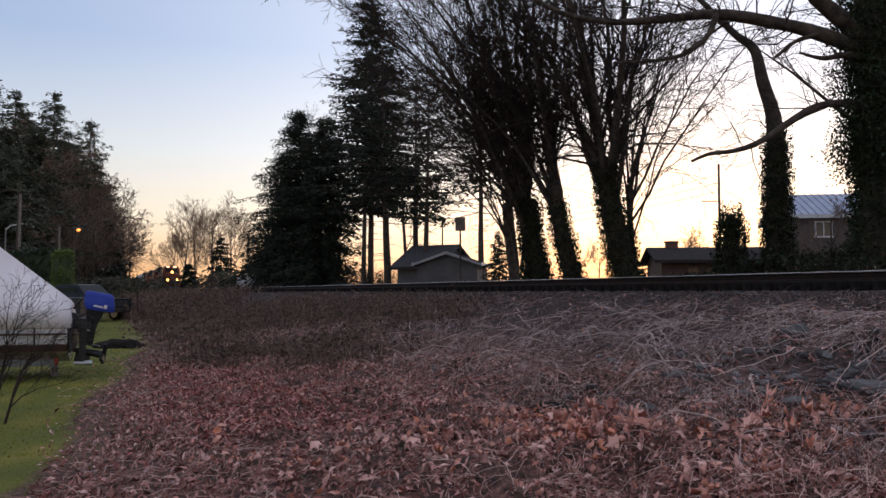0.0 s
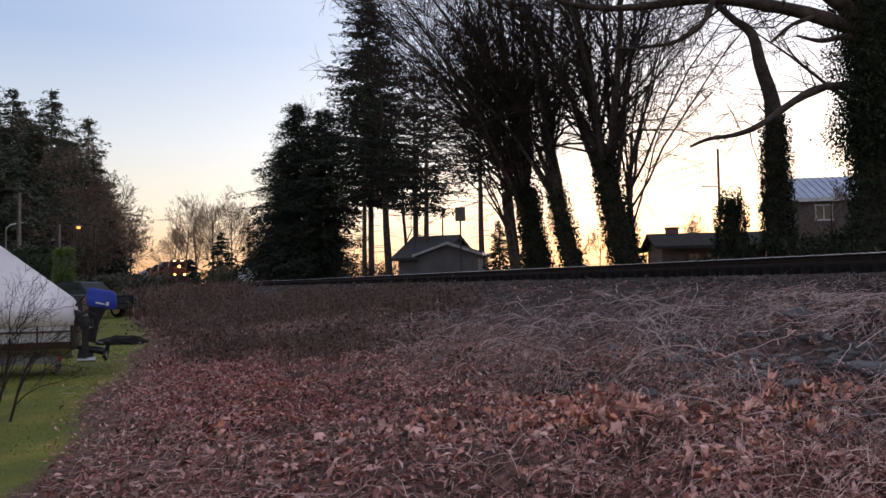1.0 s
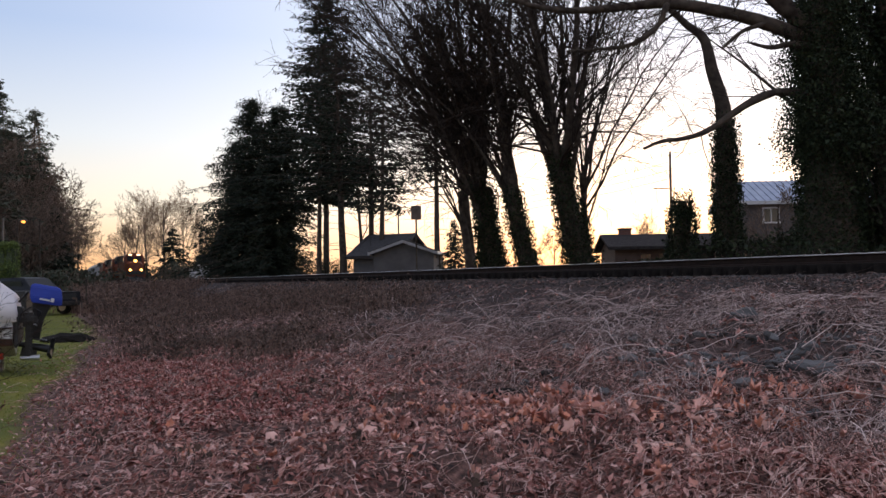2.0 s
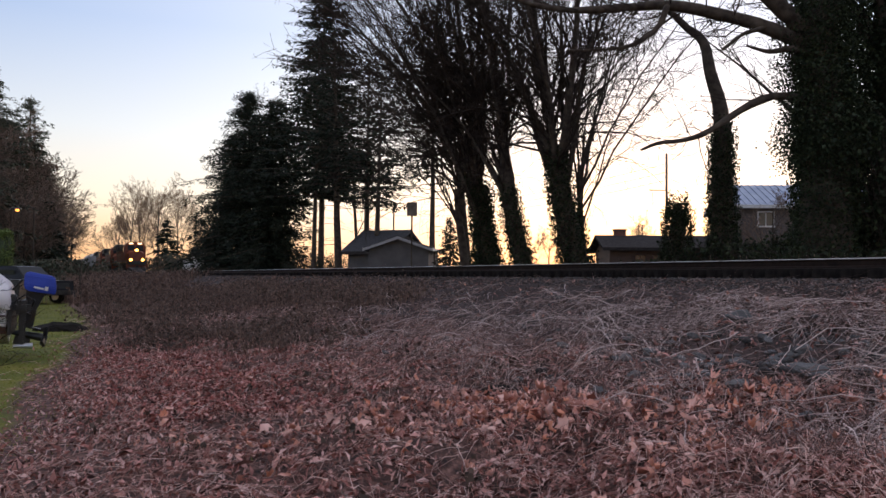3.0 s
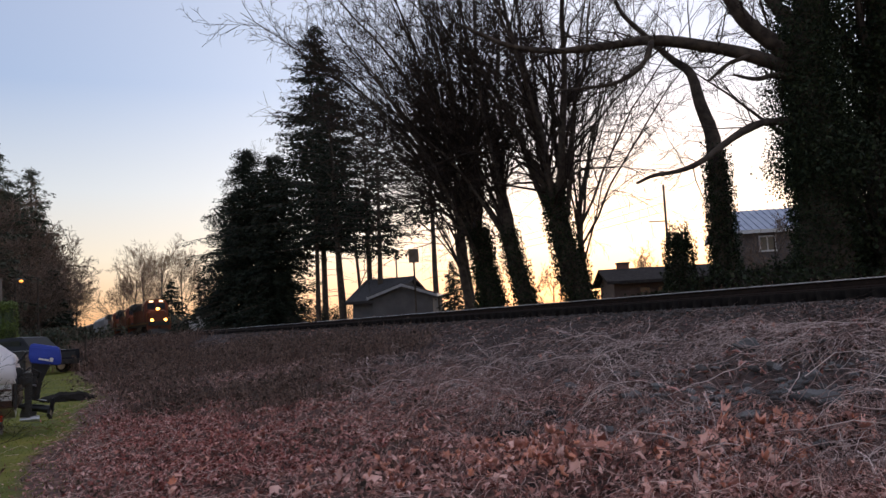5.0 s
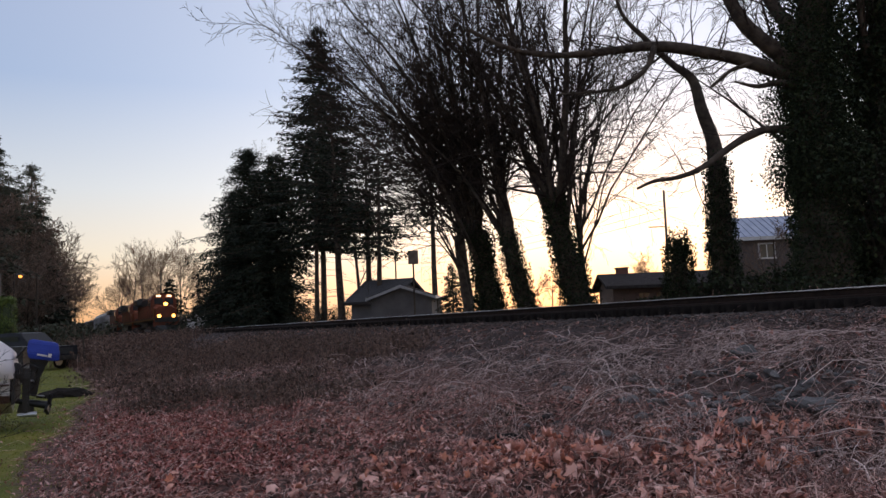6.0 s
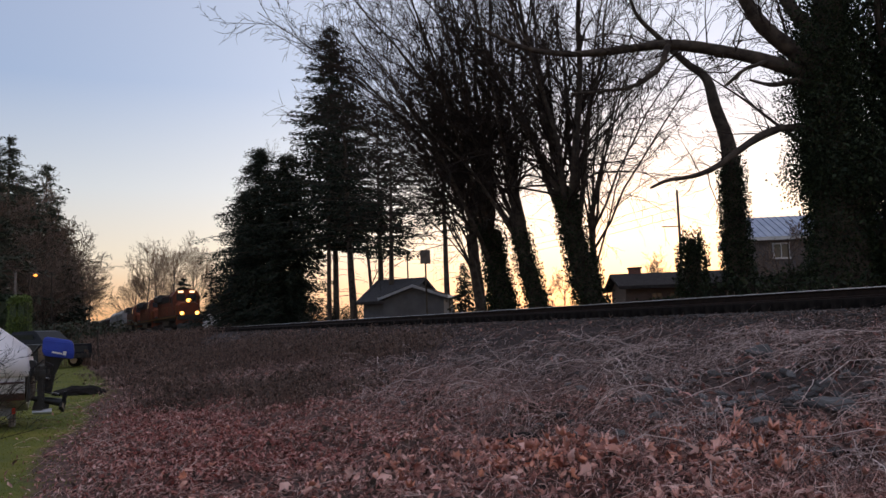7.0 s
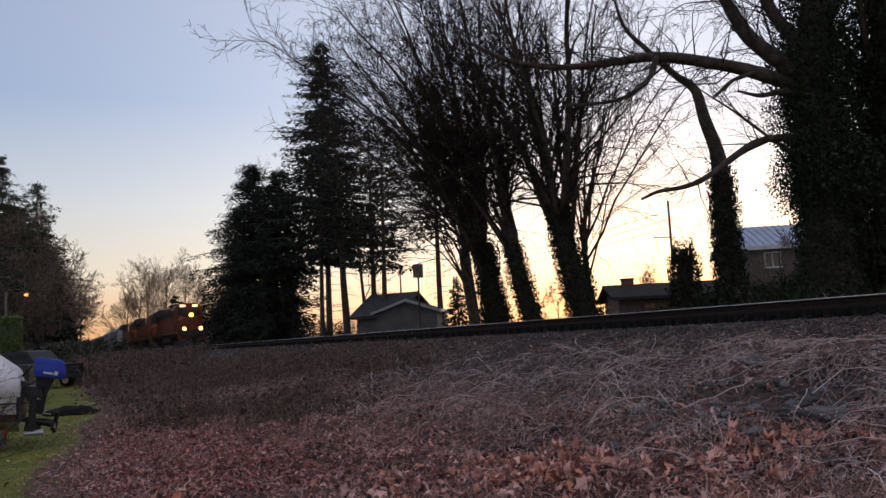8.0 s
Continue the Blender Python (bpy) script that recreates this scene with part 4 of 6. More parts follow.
def houses():
    z = 1.2
    house("grey_house", "low grey house with a long shingle roof", *spot(771, 62.5), z, -28, 3.4, 6.0, 2.1, 1.55, M_WALL_GREY, M_ROOF_GREY, trim=M_ROOF_DARK, along="x")
    house("gable_wing", "grey gabled wing with pale eaves boards", *spot(803, 56), z, -10, 4.1, 5.4, 2.05, 0.7, M_WALL_GREY, M_ROOF_DARK, over=0.3, rake=True)
    house("brown_house", "low brown bungalow with a brick chimney", 20.6, 62, z + 0.3, -6, 8.0, 7, 2.2, 0.95, M_WALL_BROWN, M_ROOF_DARK, trim=M_ROOF_DARK, along="x", over=0.6, sash=M_WALL_BROWN, wins=((-1.7, -3.55, 1.5, 0.8, 0.4, 0), (-0.4, -3.55, 1.5, 0.7, 0.4, 0)), chimney=(-2.6, 0.2, 3.75, 0.9))
    house("upper_house", "two-storey dark house with a blue-grey metal roof", 27.3, 53, z, -8, 9.0, 7.5, 5.0, 1.55, M_WALL_DARK, M_ROOF_METAL, along="x", over=0.4, ribs=True,
          wins=((-2.9, -3.8, 4.15, 0.95, 0.95, 0), (1.4, -3.8, 4.15, 0.95, 0.95, 0)))
    th = house("hillside_house", "house with a dark roof and white eaves on the hillside", -36.5, 62, 0.0, 20, 9, 8, 4.2, 1.2, M_WALL_DARK, M_ROOF_DARK, over=0.5)
    house("far_cottage", "distant white cottage beyond the line", *spot(455, 120), 1.2, 10, 6, 6, 2.2, 1.3, M_TRIM, M_ROOF_DARK)


houses()

# ---- posts, wires, lamps ----
M_WOODPOLE = material("weathered_pole", [(0.16, 0.13, 0.11), (0.26, 0.22, 0.19)], 5, 0.9, 0.3)
M_GALV = material("galvanised_steel", [(0.16, 0.16, 0.165), (0.24, 0.24, 0.245)], 8, 0.6, 0.1, metal=0.6)
M_SODIUM = material("sodium_lamp_glow", [(1, 0.5, 0.15), (1, 0.5, 0.15)], 1, 0.5, emit=(1.0, 0.34, 0.06), strength=2.6)
M_WIRE = material("black_wire", [(0.02, 0.02, 0.02), (0.03, 0.03, 0.03)], 1, 0.7)


def pole(name, label, x, y, top, r=0.13, arm=None, cat="pole", mat=None):
    z = ground_z(x, y)
    th = empty(name, Matrix.Translation((x, y, z)), label, cat)
    part("shaft", rod(r, top - z + 0.3, 0, 0, (top - z) / 2 - 0.15, r2=r * 0.75, seg=12), mat or M_WOODPOLE, th)
    if arm:
        part("crossarm", box(arm, 0.1, 0.12, 0, 0, top - z - 0.4, turn=Matrix()), M_WOODPOLE, th, "", 0.01)
    return th


def poles_and_lamps():
    pole("utility_pole", "plain wooden utility pole above the yard", *spot(27, 45), 7.0, 0.09)
    pole("utility_pole", "plain wooden utility pole above the yard", *spot(98, 47), 5.3, 0.08)
    p = pole("utility_pole", "wooden utility pole with a lamp arm among the trees", *spot(1279, 46), 8.9, 0.09)
    part("bracket", box(1.1, 0.06, 0.06, -0.5, 0, 5.6), M_GALV, p)
    pole("utility_pole", "distant wooden utility pole behind the house", *spot(783, 95), 10.0, 0.12)
    # lit street lamp on the hillside road
    x, y = spot(132, 80)
    z = ground_z(x, y)
    th = empty("street_lamp", Matrix.Translation((x, y, z)), "lit orange sodium street lamp on a tall pole", "street lamp")
    h = EYE + (514 - 407) / 1414 * 80 - z
    part("shaft", rod(0.1, h + 0.6, 1.6, 0, h / 2 - 0.1, r2=0.06), M_BARK, th)
    part("arm", pipe([(1.6, 0, h + 0.2), (1.0, 0, h + 0.35), (0.2, 0, h + 0.2)], 0.04), M_BARK, th)
    hd = part("lamp_head", box(0.75, 0.35, 0.16, 0, 0, h + 0.18), M_GALV, th, "", 0.04)
    bm = bmesh.new()
    bmesh.ops.create_uvsphere(bm, u_segments=16, v_segments=8, radius=0.19, matrix=Matrix.Translation((0, 0, h)) @ Matrix.Diagonal((1, 1, 0.75, 1)))
    part("lens", bm, M_SODIUM, hd, "glowing orange lens")
    x, y = spot(-22, 50)
    copy_thing(th, Matrix.Translation((x, y, ground_z(x, y))))
    # yard light by the hillside house
    x, y = spot(2, 55)
    th = empty("yard_lamp", Matrix.Translation((x, y, 0)), "white flood lamp on a bent bracket", "lamp")
    part("shaft", rod(0.05, 5.9, 0, 0, 2.95), M_GALV, th)
    part("arm", pipe([(0, 0, 5.7), (0.3, 0, 6.0), (1.2, 0, 6.15)], 0.04), M_TRIM, th)
    # sign by the line
    x, y = spot(815, 39)
    z = ground_z(x, y)
    th = empty("railway_sign", Matrix.Translation((x, y, z)), "square sign on a slim post seen from behind", "sign")
    part("post", rod(0.045, 3.6, 0, 0, 1.75, seg=10), M_BARK, th)
    part("plate", box(0.5, 0.012, 0.68, 0, -0.06, 3.35), M_WOODPOLE, th, "bare grey back of the plate", 0.004)
    # wires between the far poles
    a, b = Vector((*spot(783, 95), 9.7)), Vector((*spot(1279, 46), 8.3))
    for k in range(3):
        pts = [a.lerp(b, v) - Vector((0, 0, 3.2 * v * (1 - v) + 0.5 * k)) for v in np.linspace(0, 1, 13)]
        part("wire", pipe([tuple(p) for p in pts], 0.012, 4), M_WIRE, tagged(new("overhead_wire"), "thin black overhead wire between poles", "wire", "overhead wires"))


poles_and_lamps()

# ---- the train ----
M_ORANGE = material("orange_locomotive_paint", [(0.10, 0.03, 0.018), (0.2, 0.048, 0.018), (0.3, 0.066, 0.02)], 0.9, 0.55, 0.05)
M_DARKPAINT = material("dark_locomotive_paint", [(0.03, 0.028, 0.026), (0.055, 0.05, 0.045)], 2, 0.5, 0.05)
M_YELLOW = material("yellow_stripe", [(0.24, 0.11, 0.02), (0.3, 0.14, 0.028)], 3, 0.5)
M_STEELDARK = material("grimy_steel", [(0.035, 0.03, 0.027), (0.08, 0.068, 0.058)], 5, 0.7, 0.2, metal=0.4)
M_HOPPER = material("grey_wagon_paint", [(0.28, 0.275, 0.27), (0.4, 0.39, 0.38)], 0.8, 0.6, 0.1)
M_GONDOLA = material("rust_black_wagon", [(0.04, 0.03, 0.026), (0.085, 0.055, 0.042)], 1.0, 0.75, 0.2)
M_HEAD = material("headlight_glow", [(1, 0.8, 0.5), (1, 0.8, 0.5)], 1, 0.3, emit=(1.0, 0.42, 0.075), strength=6.5)
M_BOARD = material("number_board_glow", [(1, 0.85, 0.6), (1, 0.85, 0.6)], 1, 0.3, emit=(1.0, 0.68, 0.36), strength=3.0)


def wheel_mesh():
    bm = rod(0.5, 0.13, 0, 0, 0, "Y", seg=20)
    rod(0.54, 0.03, 0, 0.05, 0, "Y", seg=20, bm=bm)
    rod(0.12, 0.2, 0, 0, 0, "Y", seg=10, bm=bm)
    me = bpy.data.meshes.new("wheel")
    bm.to_mesh(me)
    bm.free()
    me.materials.append(M_STEELDARK)
    return me


WHEEL = wheel_mesh()


def truck(thing, x, axles, gap):
    n = len(axles)
    bm = bmesh.new()
    for sgn in (-1, 1):
        box((n - 1) * gap + 0.9, 0.16, 0.34, x, sgn * 1.02, 0.62, bm=bm)
        for k in range(n):
            box(0.32, 0.2, 0.4, x + (k - (n - 1) / 2) * gap, sgn * 1.04, 0.52, bm=bm)
    box(0.5, 2.1, 0.3, x, 0, 0.7, bm=bm)
    tk = part("truck", bm, M_STEELDARK, thing, "grimy wheel truck")
    for k in range(n):
        for sgn in (-1, 1):
            w = new("wheel", WHEEL)
            w.parent = tk
            w.matrix_basis = pose(x + (k - (n - 1) / 2) * gap, sgn * 0.75, 0.5, 0, 0, 0 if sgn < 0 else 180)


def locomotive(lit):
    """x forward, the front coupler at 0, wheels on z = 0."""
    th = new("locomotive")
    tagged(th, "orange diesel freight locomotive with blazing headlights" if lit else "orange diesel freight locomotive coupled behind the leader", "locomotive", "train")
    part("frame", box(21.6, 2.6, 0.42, -11.2, 0, 1.36), M_DARKPAINT, th, "black underframe", 0.03)
    part("walkway", box(21.7, 3.05, 0.10, -11.2, 0, 1.62), M_DARKPAINT, th)
    part("stripe", box(21.4, 3.08, 0.14, -11.2, 0, 1.50), M_YELLOW, th, "yellow sill stripe")
    part("fuel_tank", prism([(-1.2, 1.2), (-1.3, 0.6), (-0.9, 0.32), (0.9, 0.32), (1.3, 0.6), (1.2, 1.2)], -14.0, -8.2), M_DARKPAINT, th)
    # low nose with chamfered top
    bm = loft([[(-2.9, -1.25, 1.67), (-2.9, 1.25, 1.67), (-2.9, 1.25, 2.9), (-2.9, 0.95, 3.25), (-2.9, -0.95, 3.25), (-2.9, -1.25, 2.9)],
               [(-1.35, -1.05, 1.67), (-1.35, 1.05, 1.67), (-1.35, 1.05, 2.75), (-1.35, 0.75, 3.02), (-1.35, -0.75, 3.02), (-1.35, -1.05, 2.75)]])
    part("nose", bm, M_ORANGE, th)
    part("nose_door", box(0.05, 0.62, 1.2, -1.34, 0.35, 2.3), M_ORANGE, th, "", 0.015)
    # cab
    prof = [(-1.5, 1.67), (1.5, 1.67), (1.5, 3.9), (1.15, 4.45), (0.6, 4.62), (-0.6, 4.62), (-1.15, 4.45), (-1.5, 3.9)]
    cab = part("cab", prism(prof, -5.6, -2.85), M_ORANGE, th)
    for sgn in (-1, 1):
        part("windscreen", box(0.04, 0.95, 0.72, -2.83, sgn * 0.62, 3.72), M_PANE, cab, "", 0.01)
        part("side_window", box(1.3, 0.04, 0.75, -4.2, sgn * 1.51, 3.5), M_PANE, cab, "", 0.01)
        part("number_board", box(0.05, 0.52, 0.2, -2.8, sgn * 0.62, 4.34), M_BOARD if lit else M_TRIM, cab, "lit number board" if lit else "")
    # long hood, radiator wings, roof gear
    prof = [(-0.95, 1.67), (0.95, 1.67), (0.95, 4.0), (0.75, 4.3), (-0.75, 4.3), (-0.95, 4.0)]
    hood = part("hood", prism(prof, -21.0, -5.6), M_ORANGE, th)
    part("dark_band", box(15.2, 1.96, 0.75, -13.3, 0, 3.82), M_DARKPAINT, hood, "dark band along the hood")
    part("radiator", prism([(-1.5, 3.7), (1.5, 3.7), (1.5, 4.35), (1.2, 4.6), (-1.2, 4.6), (-1.5, 4.35)], -20.6, -16.8), M_DARKPAINT, hood)
    part("exhaust", box(1.4, 0.9, 0.35, -12.5, 0, 4.45), M_DARKPAINT, hood, "", 0.03)
    for k in range(12):
        part("hood_door", box(0.95, 0.03, 1.5, -6.4 - k * 0.85 * 1.25, -0.965, 2.6), M_ORANGE, hood, "", 0.01)
    # pilot, plow, coupler, steps, rails
    part("pilot", box(0.16, 2.95, 0.9, -0.75, 0, 1.05), M_ORANGE, th, "", 0.02)
    part("plow", loft([[(-0.7, -1.3, 0.1), (-0.7, 1.3, 0.1), (-0.7, 1.3, 0.75), (-0.7, -1.3, 0.75)], [(-0.25, -0.12, 0.1), (-0.25, 0.12, 0.1), (-0.5, 0.12, 0.75), (-0.5, -0.12, 0.75)]]), M_DARKPAINT, th)
    part("coupler", box(0.9, 0.26, 0.3, -0.35, 0, 0.88), M_STEELDARK, th, "", 0.04)
    for sgn in (-1, 1):
        part("handrail", pipe([(-0.8, sgn * 1.45, 1.67), (-0.8, sgn * 1.45, 2.7), (-2.6, sgn * 1.5, 2.7)], 0.022, 6), M_YELLOW, th)
        part("long_handrail", pipe([(-5.8, sgn * 1.5, 2.7), (-12, sgn * 1.5, 2.72), (-21.5, sgn * 1.5, 2.7)], 0.022, 6), M_YELLOW, th)
        for k in range(4):
            part("step", box(0.5, 0.3, 0.05, -1.2, sgn * 1.35, 0.35 + k * 0.33), M_DARKPAINT, th)
        d = part("ditch_light_housing", rod(0.21, 0.3, -0.78, sgn * 0.82, 1.86, "X"), M_DARKPAINT, th)
        part("ditch_light", rod(0.205, 0.03, -0.61, sgn * 0.82, 1.86, "X"), M_HEAD if lit else M_PANE, d, "blazing lamp" if lit else "")
    h = part("headlight_housing", box(0.25, 0.85, 0.4, -1.35, 0, 3.3), M_DARKPAINT, th, "", 0.05)
    for sgn in (-1, 1):
        part("headlight", rod(0.19, 0.03, -1.21, sgn * 0.05, 3.3, "X"), M_HEAD if lit else M_PANE, h, "blazing lamp" if lit else "")
    truck(th, -4.4, (0, 1, 2), 1.9)
    truck(th, -17.8, (0, 1, 2), 1.9)
    return th


def hopper():
    th = new("hopper_wagon")
    tagged(th, "grey covered hopper wagon in the freight train", "wagon", "train")
    prof = [(-1.5, 1.6), (-0.9, 1.1), (0.9, 1.1), (1.5, 1.6), (1.58, 2.6), (1.5, 3.9), (0.9, 4.5), (0, 4.62), (-0.9, 4.5), (-1.5, 3.9), (-1.58, 2.6)]
    body = part("body", prism(prof, -15.4, -1.6), M_HOPPER, th)
    for k in range(9):
        for sgn in (-1, 1):
            part("rib", box(0.09, 0.1, 2.0, -2.3 - k * 1.55, sgn * 1.6, 2.7), M_HOPPER, body)
    part("underframe", box(16.4, 1.1, 0.4, -8.5, 0, 1.1), M_STEELDARK, th)
    part("roof_walk", box(13.6, 0.7, 0.06, -8.5, 0, 4.72), M_STEELDARK, th)
    for k in range(3):
        part("hopper_chute", loft([[(-4.5 - 4 * k - 1.4, -1, 1.15), (-4.5 - 4 * k + 1.4, -1, 1.15), (-4.5 - 4 * k + 1.4, 1, 1.15), (-4.5 - 4 * k - 1.4, 1, 1.15)],
                                    [(-4.5 - 4 * k - 0.4, -0.5, 0.4), (-4.5 - 4 * k + 0.4, -0.5, 0.4), (-4.5 - 4 * k + 0.4, 0.5, 0.4), (-4.5 - 4 * k - 0.4, 0.5, 0.4)]]), M_STEELDARK, th)
    truck(th, -2.6, (0, 1), 1.8)
    truck(th, -14.4, (0, 1), 1.8)
    return th


def gondola():
    th = new("gondola_wagon")
    tagged(th, "dark open gondola wagon heaped with load", "wagon", "train")
    part("body", box(15.6, 3.05, 2.2, -8.5, 0, 2.3), M_GONDOLA, th, "", 0.04)
    bm = bmesh.new()
    rng = random.Random(3)
    n = 12
    rows = [[bm.verts.new((-1.2 - 14.6 * i / n, -1.35 + 2.7 * j / 4, 3.3 + (0.75 + rng.uniform(-0.3, 0.35)) * math.sin(math.pi * j / 4) * (0 < i < n))) for j in range(5)] for i in range(n + 1)]
    for i in range(n):
        for j in range(4):
            bm.faces.new((rows[i][j], rows[i][j + 1], rows[i + 1][j + 1], rows[i + 1][j]))
    part("load", bm, M_STEELDARK, th, "heaped dark load")
    for k in range(10):
        for sgn in (-1, 1):
            part("rib", box(0.12, 0.1, 2.1, -1.5 - k * 1.55, sgn * 1.57, 2.3), M_GONDOLA, th)
    part("underframe", box(16.6, 1.0, 0.4, -8.5, 0, 1.05), M_STEELDARK, th)
    truck(th, -2.6, (0, 1), 1.8)
    truck(th, -14.4, (0, 1), 1.8)
    return th


TRAIN = []


def train():
    """The consist, each with its front's distance behind the leading front."""
    back = 0.0
    lead, second = locomotive(True), locomotive(False)
    TRAIN.append((lead, 0.0))
    TRAIN.append((second, 22.8))
    TRAIN.append((copy_thing(second, Matrix()), 45.6))
    back = 68.4
    h, g = hopper(), gondola()
    for k in range(18):
        kind = h if k in (0, 1, 7, 8, 13) else g
        used = any(o is kind for o, _ in TRAIN)
        TRAIN.append((copy_thing(kind, Matrix()) if used else kind, back))
        back += 17.4


train()


# ---- the yard: boat on its trailer, parked vehicles, hedge, posts ----
M_WRAP = material("white_shrink_wrap", [(0.78, 0.72, 0.73), (0.9, 0.85, 0.85)], 1.5, 0.4, 0.9, fine=5)
M_HULL = material("white_gelcoat", [(0.55, 0.53, 0.53), (0.66, 0.64, 0.64)], 1.0, 0.3)
M_HULLDARK = material("maroon_boot_stripe", [(0.06, 0.03, 0.03), (0.1, 0.045, 0.045)], 3, 0.5)
M_BLUE = material("royal_blue_cover", [(0.012, 0.035, 0.30), (0.022, 0.06, 0.42)], 3, 0.55, 0.25, fine=14)
M_BLACK = material("black_plastic", [(0.012, 0.012, 0.013), (0.03, 0.03, 0.032)], 5, 0.45)
M_RUBBER = material("tyre_rubber", [(0.015, 0.015, 0.015), (0.03, 0.03, 0.03)], 8, 0.9)
M_ALU = material("aluminium", [(0.5, 0.5, 0.52), (0.65, 0.65, 0.66)], 6, 0.35, metal=0.8)
M_CARDARK = material("black_car_paint", [(0.012, 0.013, 0.016), (0.02, 0.021, 0.025)], 1, 0.4, spec=0.2)
M_CARSILVER = material("silver_car_paint", [(0.42, 0.42, 0.43), (0.5, 0.5, 0.51)], 1, 0.25, metal=0.5)
M_TAIL = material("red_tail_lamp", [(0.35, 0.02, 0.015), (0.45, 0.03, 0.02)], 2, 0.2)
M_HEDGE = material("hedge_leaves", [(0.07, 0.11, 0.025), (0.14, 0.2, 0.04), (0.2, 0.27, 0.06)], 2, 0.55, spread="island")
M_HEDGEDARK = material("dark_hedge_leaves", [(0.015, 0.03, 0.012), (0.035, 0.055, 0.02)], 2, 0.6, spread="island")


def tyre(parent, x, y, z, r, w, rim=None):
    t = part("wheel", rod(r, w, x, y, z, "Y", seg=24), M_RUBBER, parent, "", 0.02)
    part("rim", rod(r * 0.6, w + 0.02, x, y, z, "Y", seg=18), rim or M_ALU, t, "pale metal rim")
    return t


def boat():
    """x toward the bow, the transom at 0."""
    m = Matrix.Translation((-6.78, 14.5, 0)) @ Matrix.Rotation(math.pi + 0.38, 4, "Z")
    b = empty("motor_boat", m, "white motor boat under tight white shrink-wrap for winter", "boat")
    rings, stripe, wrap = [], [], []
    for x in np.linspace(0, 6.2, 12):
        f = 1 - (x / 6.4) ** 2.6
        w, keel = 0.94 * f + 0.04, 0.42 + 0.30 * (x / 6.2) ** 3
        side = 1.0 + 0.22 * (x / 6.2) ** 2
        rings.append([(x, -w, side), (x, -w * 0.96, keel + 0.22), (x, -w * 0.86, keel + 0.1), (x, 0, keel - 0.16), (x, w * 0.86, keel + 0.1), (x, w * 0.96, keel + 0.22), (x, w, side)])
        stripe.append([(x, -w * 0.975, keel + 0.20), (x, -w * 0.87 - 0.02, keel + 0.075), (x, w * 0.87 + 0.02, keel + 0.075), (x, w * 0.975, keel + 0.20)])
        # tent over a ridge pole: climbs from the transom to the cabin top
        ridge = 1.36 + 0.81 * min(2.5, x) - 0.25 * max(0, (x - 3.2) / 3) ** 1.5
        sag = 0.10 * math.sin(x * 5)
        wrap.append([(x - 0.06, -w - 0.02, side - 0.10), (x, -w - 0.02, side + 0.22), (x, -w * 0.84, side + 0.26 + (ridge - side - 0.26) * (0.22 + 0.03 * sag)), (x, -w * 0.42, side + 0.26 + (ridge - side - 0.26) * (0.60 + 0.04 * sag)), (x, 0, ridge),
                     (x, w * 0.42, side + 0.26 + (ridge - side - 0.26) * (0.60 + 0.04 * sag)), (x, w * 0.84, side + 0.26 + (ridge - side - 0.26) * (0.22 + 0.03 * sag)), (x, w + 0.02, side + 0.22), (x - 0.06, w + 0.02, side - 0.10)])
    hull = part("hull", loft(rings), M_HULL, b)
    part("boot_stripe", loft(stripe), M_HULLDARK, hull, "dark maroon stripe along the chine")
    for sgn in (-1, 1):
        part("rub_rail", pipe([(r[0][0], sgn * (abs(r[0][1]) + 0.025), r[0][2] - 0.2) for r in rings], 0.02, 6), M_HULLDARK, hull)
    # black panel stands in for the open motor well and its shade
    part("transom", box(0.05, 1.84, 0.5, -0.045, 0, 0.72), M_BLACK, hull, "black panel for the open, shaded motor well", 0.015)
    w = part("shrink_wrap", loft(wrap), M_WRAP, b, "white plastic wrap pulled over a ridge")
    for poly in w.data.polygons:
        poly.use_smooth = True
    for k in range(3):
        part("strap", box(0.03, 0.01, 0.5, 0.5 + k * 1.4, 0.985, 0.85), M_BLACK, w)
    # outboard motor on the transom
    o = empty("outboard_motor", m @ Matrix.Translation((0.0, 0.1, 0.1)) @ Matrix.Rotation(radians(-13), 4, "Y") @ Matrix.Diagonal((1.1, 1.1, 0.99, 1)), "outboard motor under a royal blue cloth cover", "outboard motor")
    bm = loft([[(-0.40, -0.19, 1.13), (0.03, -0.19, 1.18), (0.03, 0.19, 1.18), (-0.40, 0.19, 1.13)],
               [(-0.41, -0.21, 1.25), (0.06, -0.21, 1.28), (0.06, 0.21, 1.28), (-0.41, 0.21, 1.25)],
               [(-0.39, -0.20, 1.42), (0.05, -0.20, 1.47), (0.05, 0.20, 1.47), (-0.39, 0.20, 1.42)],
               [(-0.35, -0.17, 1.46), (0.01, -0.17, 1.52), (0.01, 0.17, 1.52), (-0.35, 0.17, 1.46)]])
    bm.transform(Matrix.Translation((-0.17, 0, 1.3)) @ Matrix.Rotation(radians(11), 4, "Y") @ Matrix.Translation((0.17, 0, -1.3)))
    c = part("cover", bm, M_BLUE, o, "royal blue cover", 0.015)
    part("marking", box(0.15, 0.004, 0.03, -0.17, 0.214, 1.235), M_TRIM, c, "small white marking")
    part("marking", box(0.05, 0.004, 0.07, -0.28, 0.214, 1.25), M_TRIM, c)
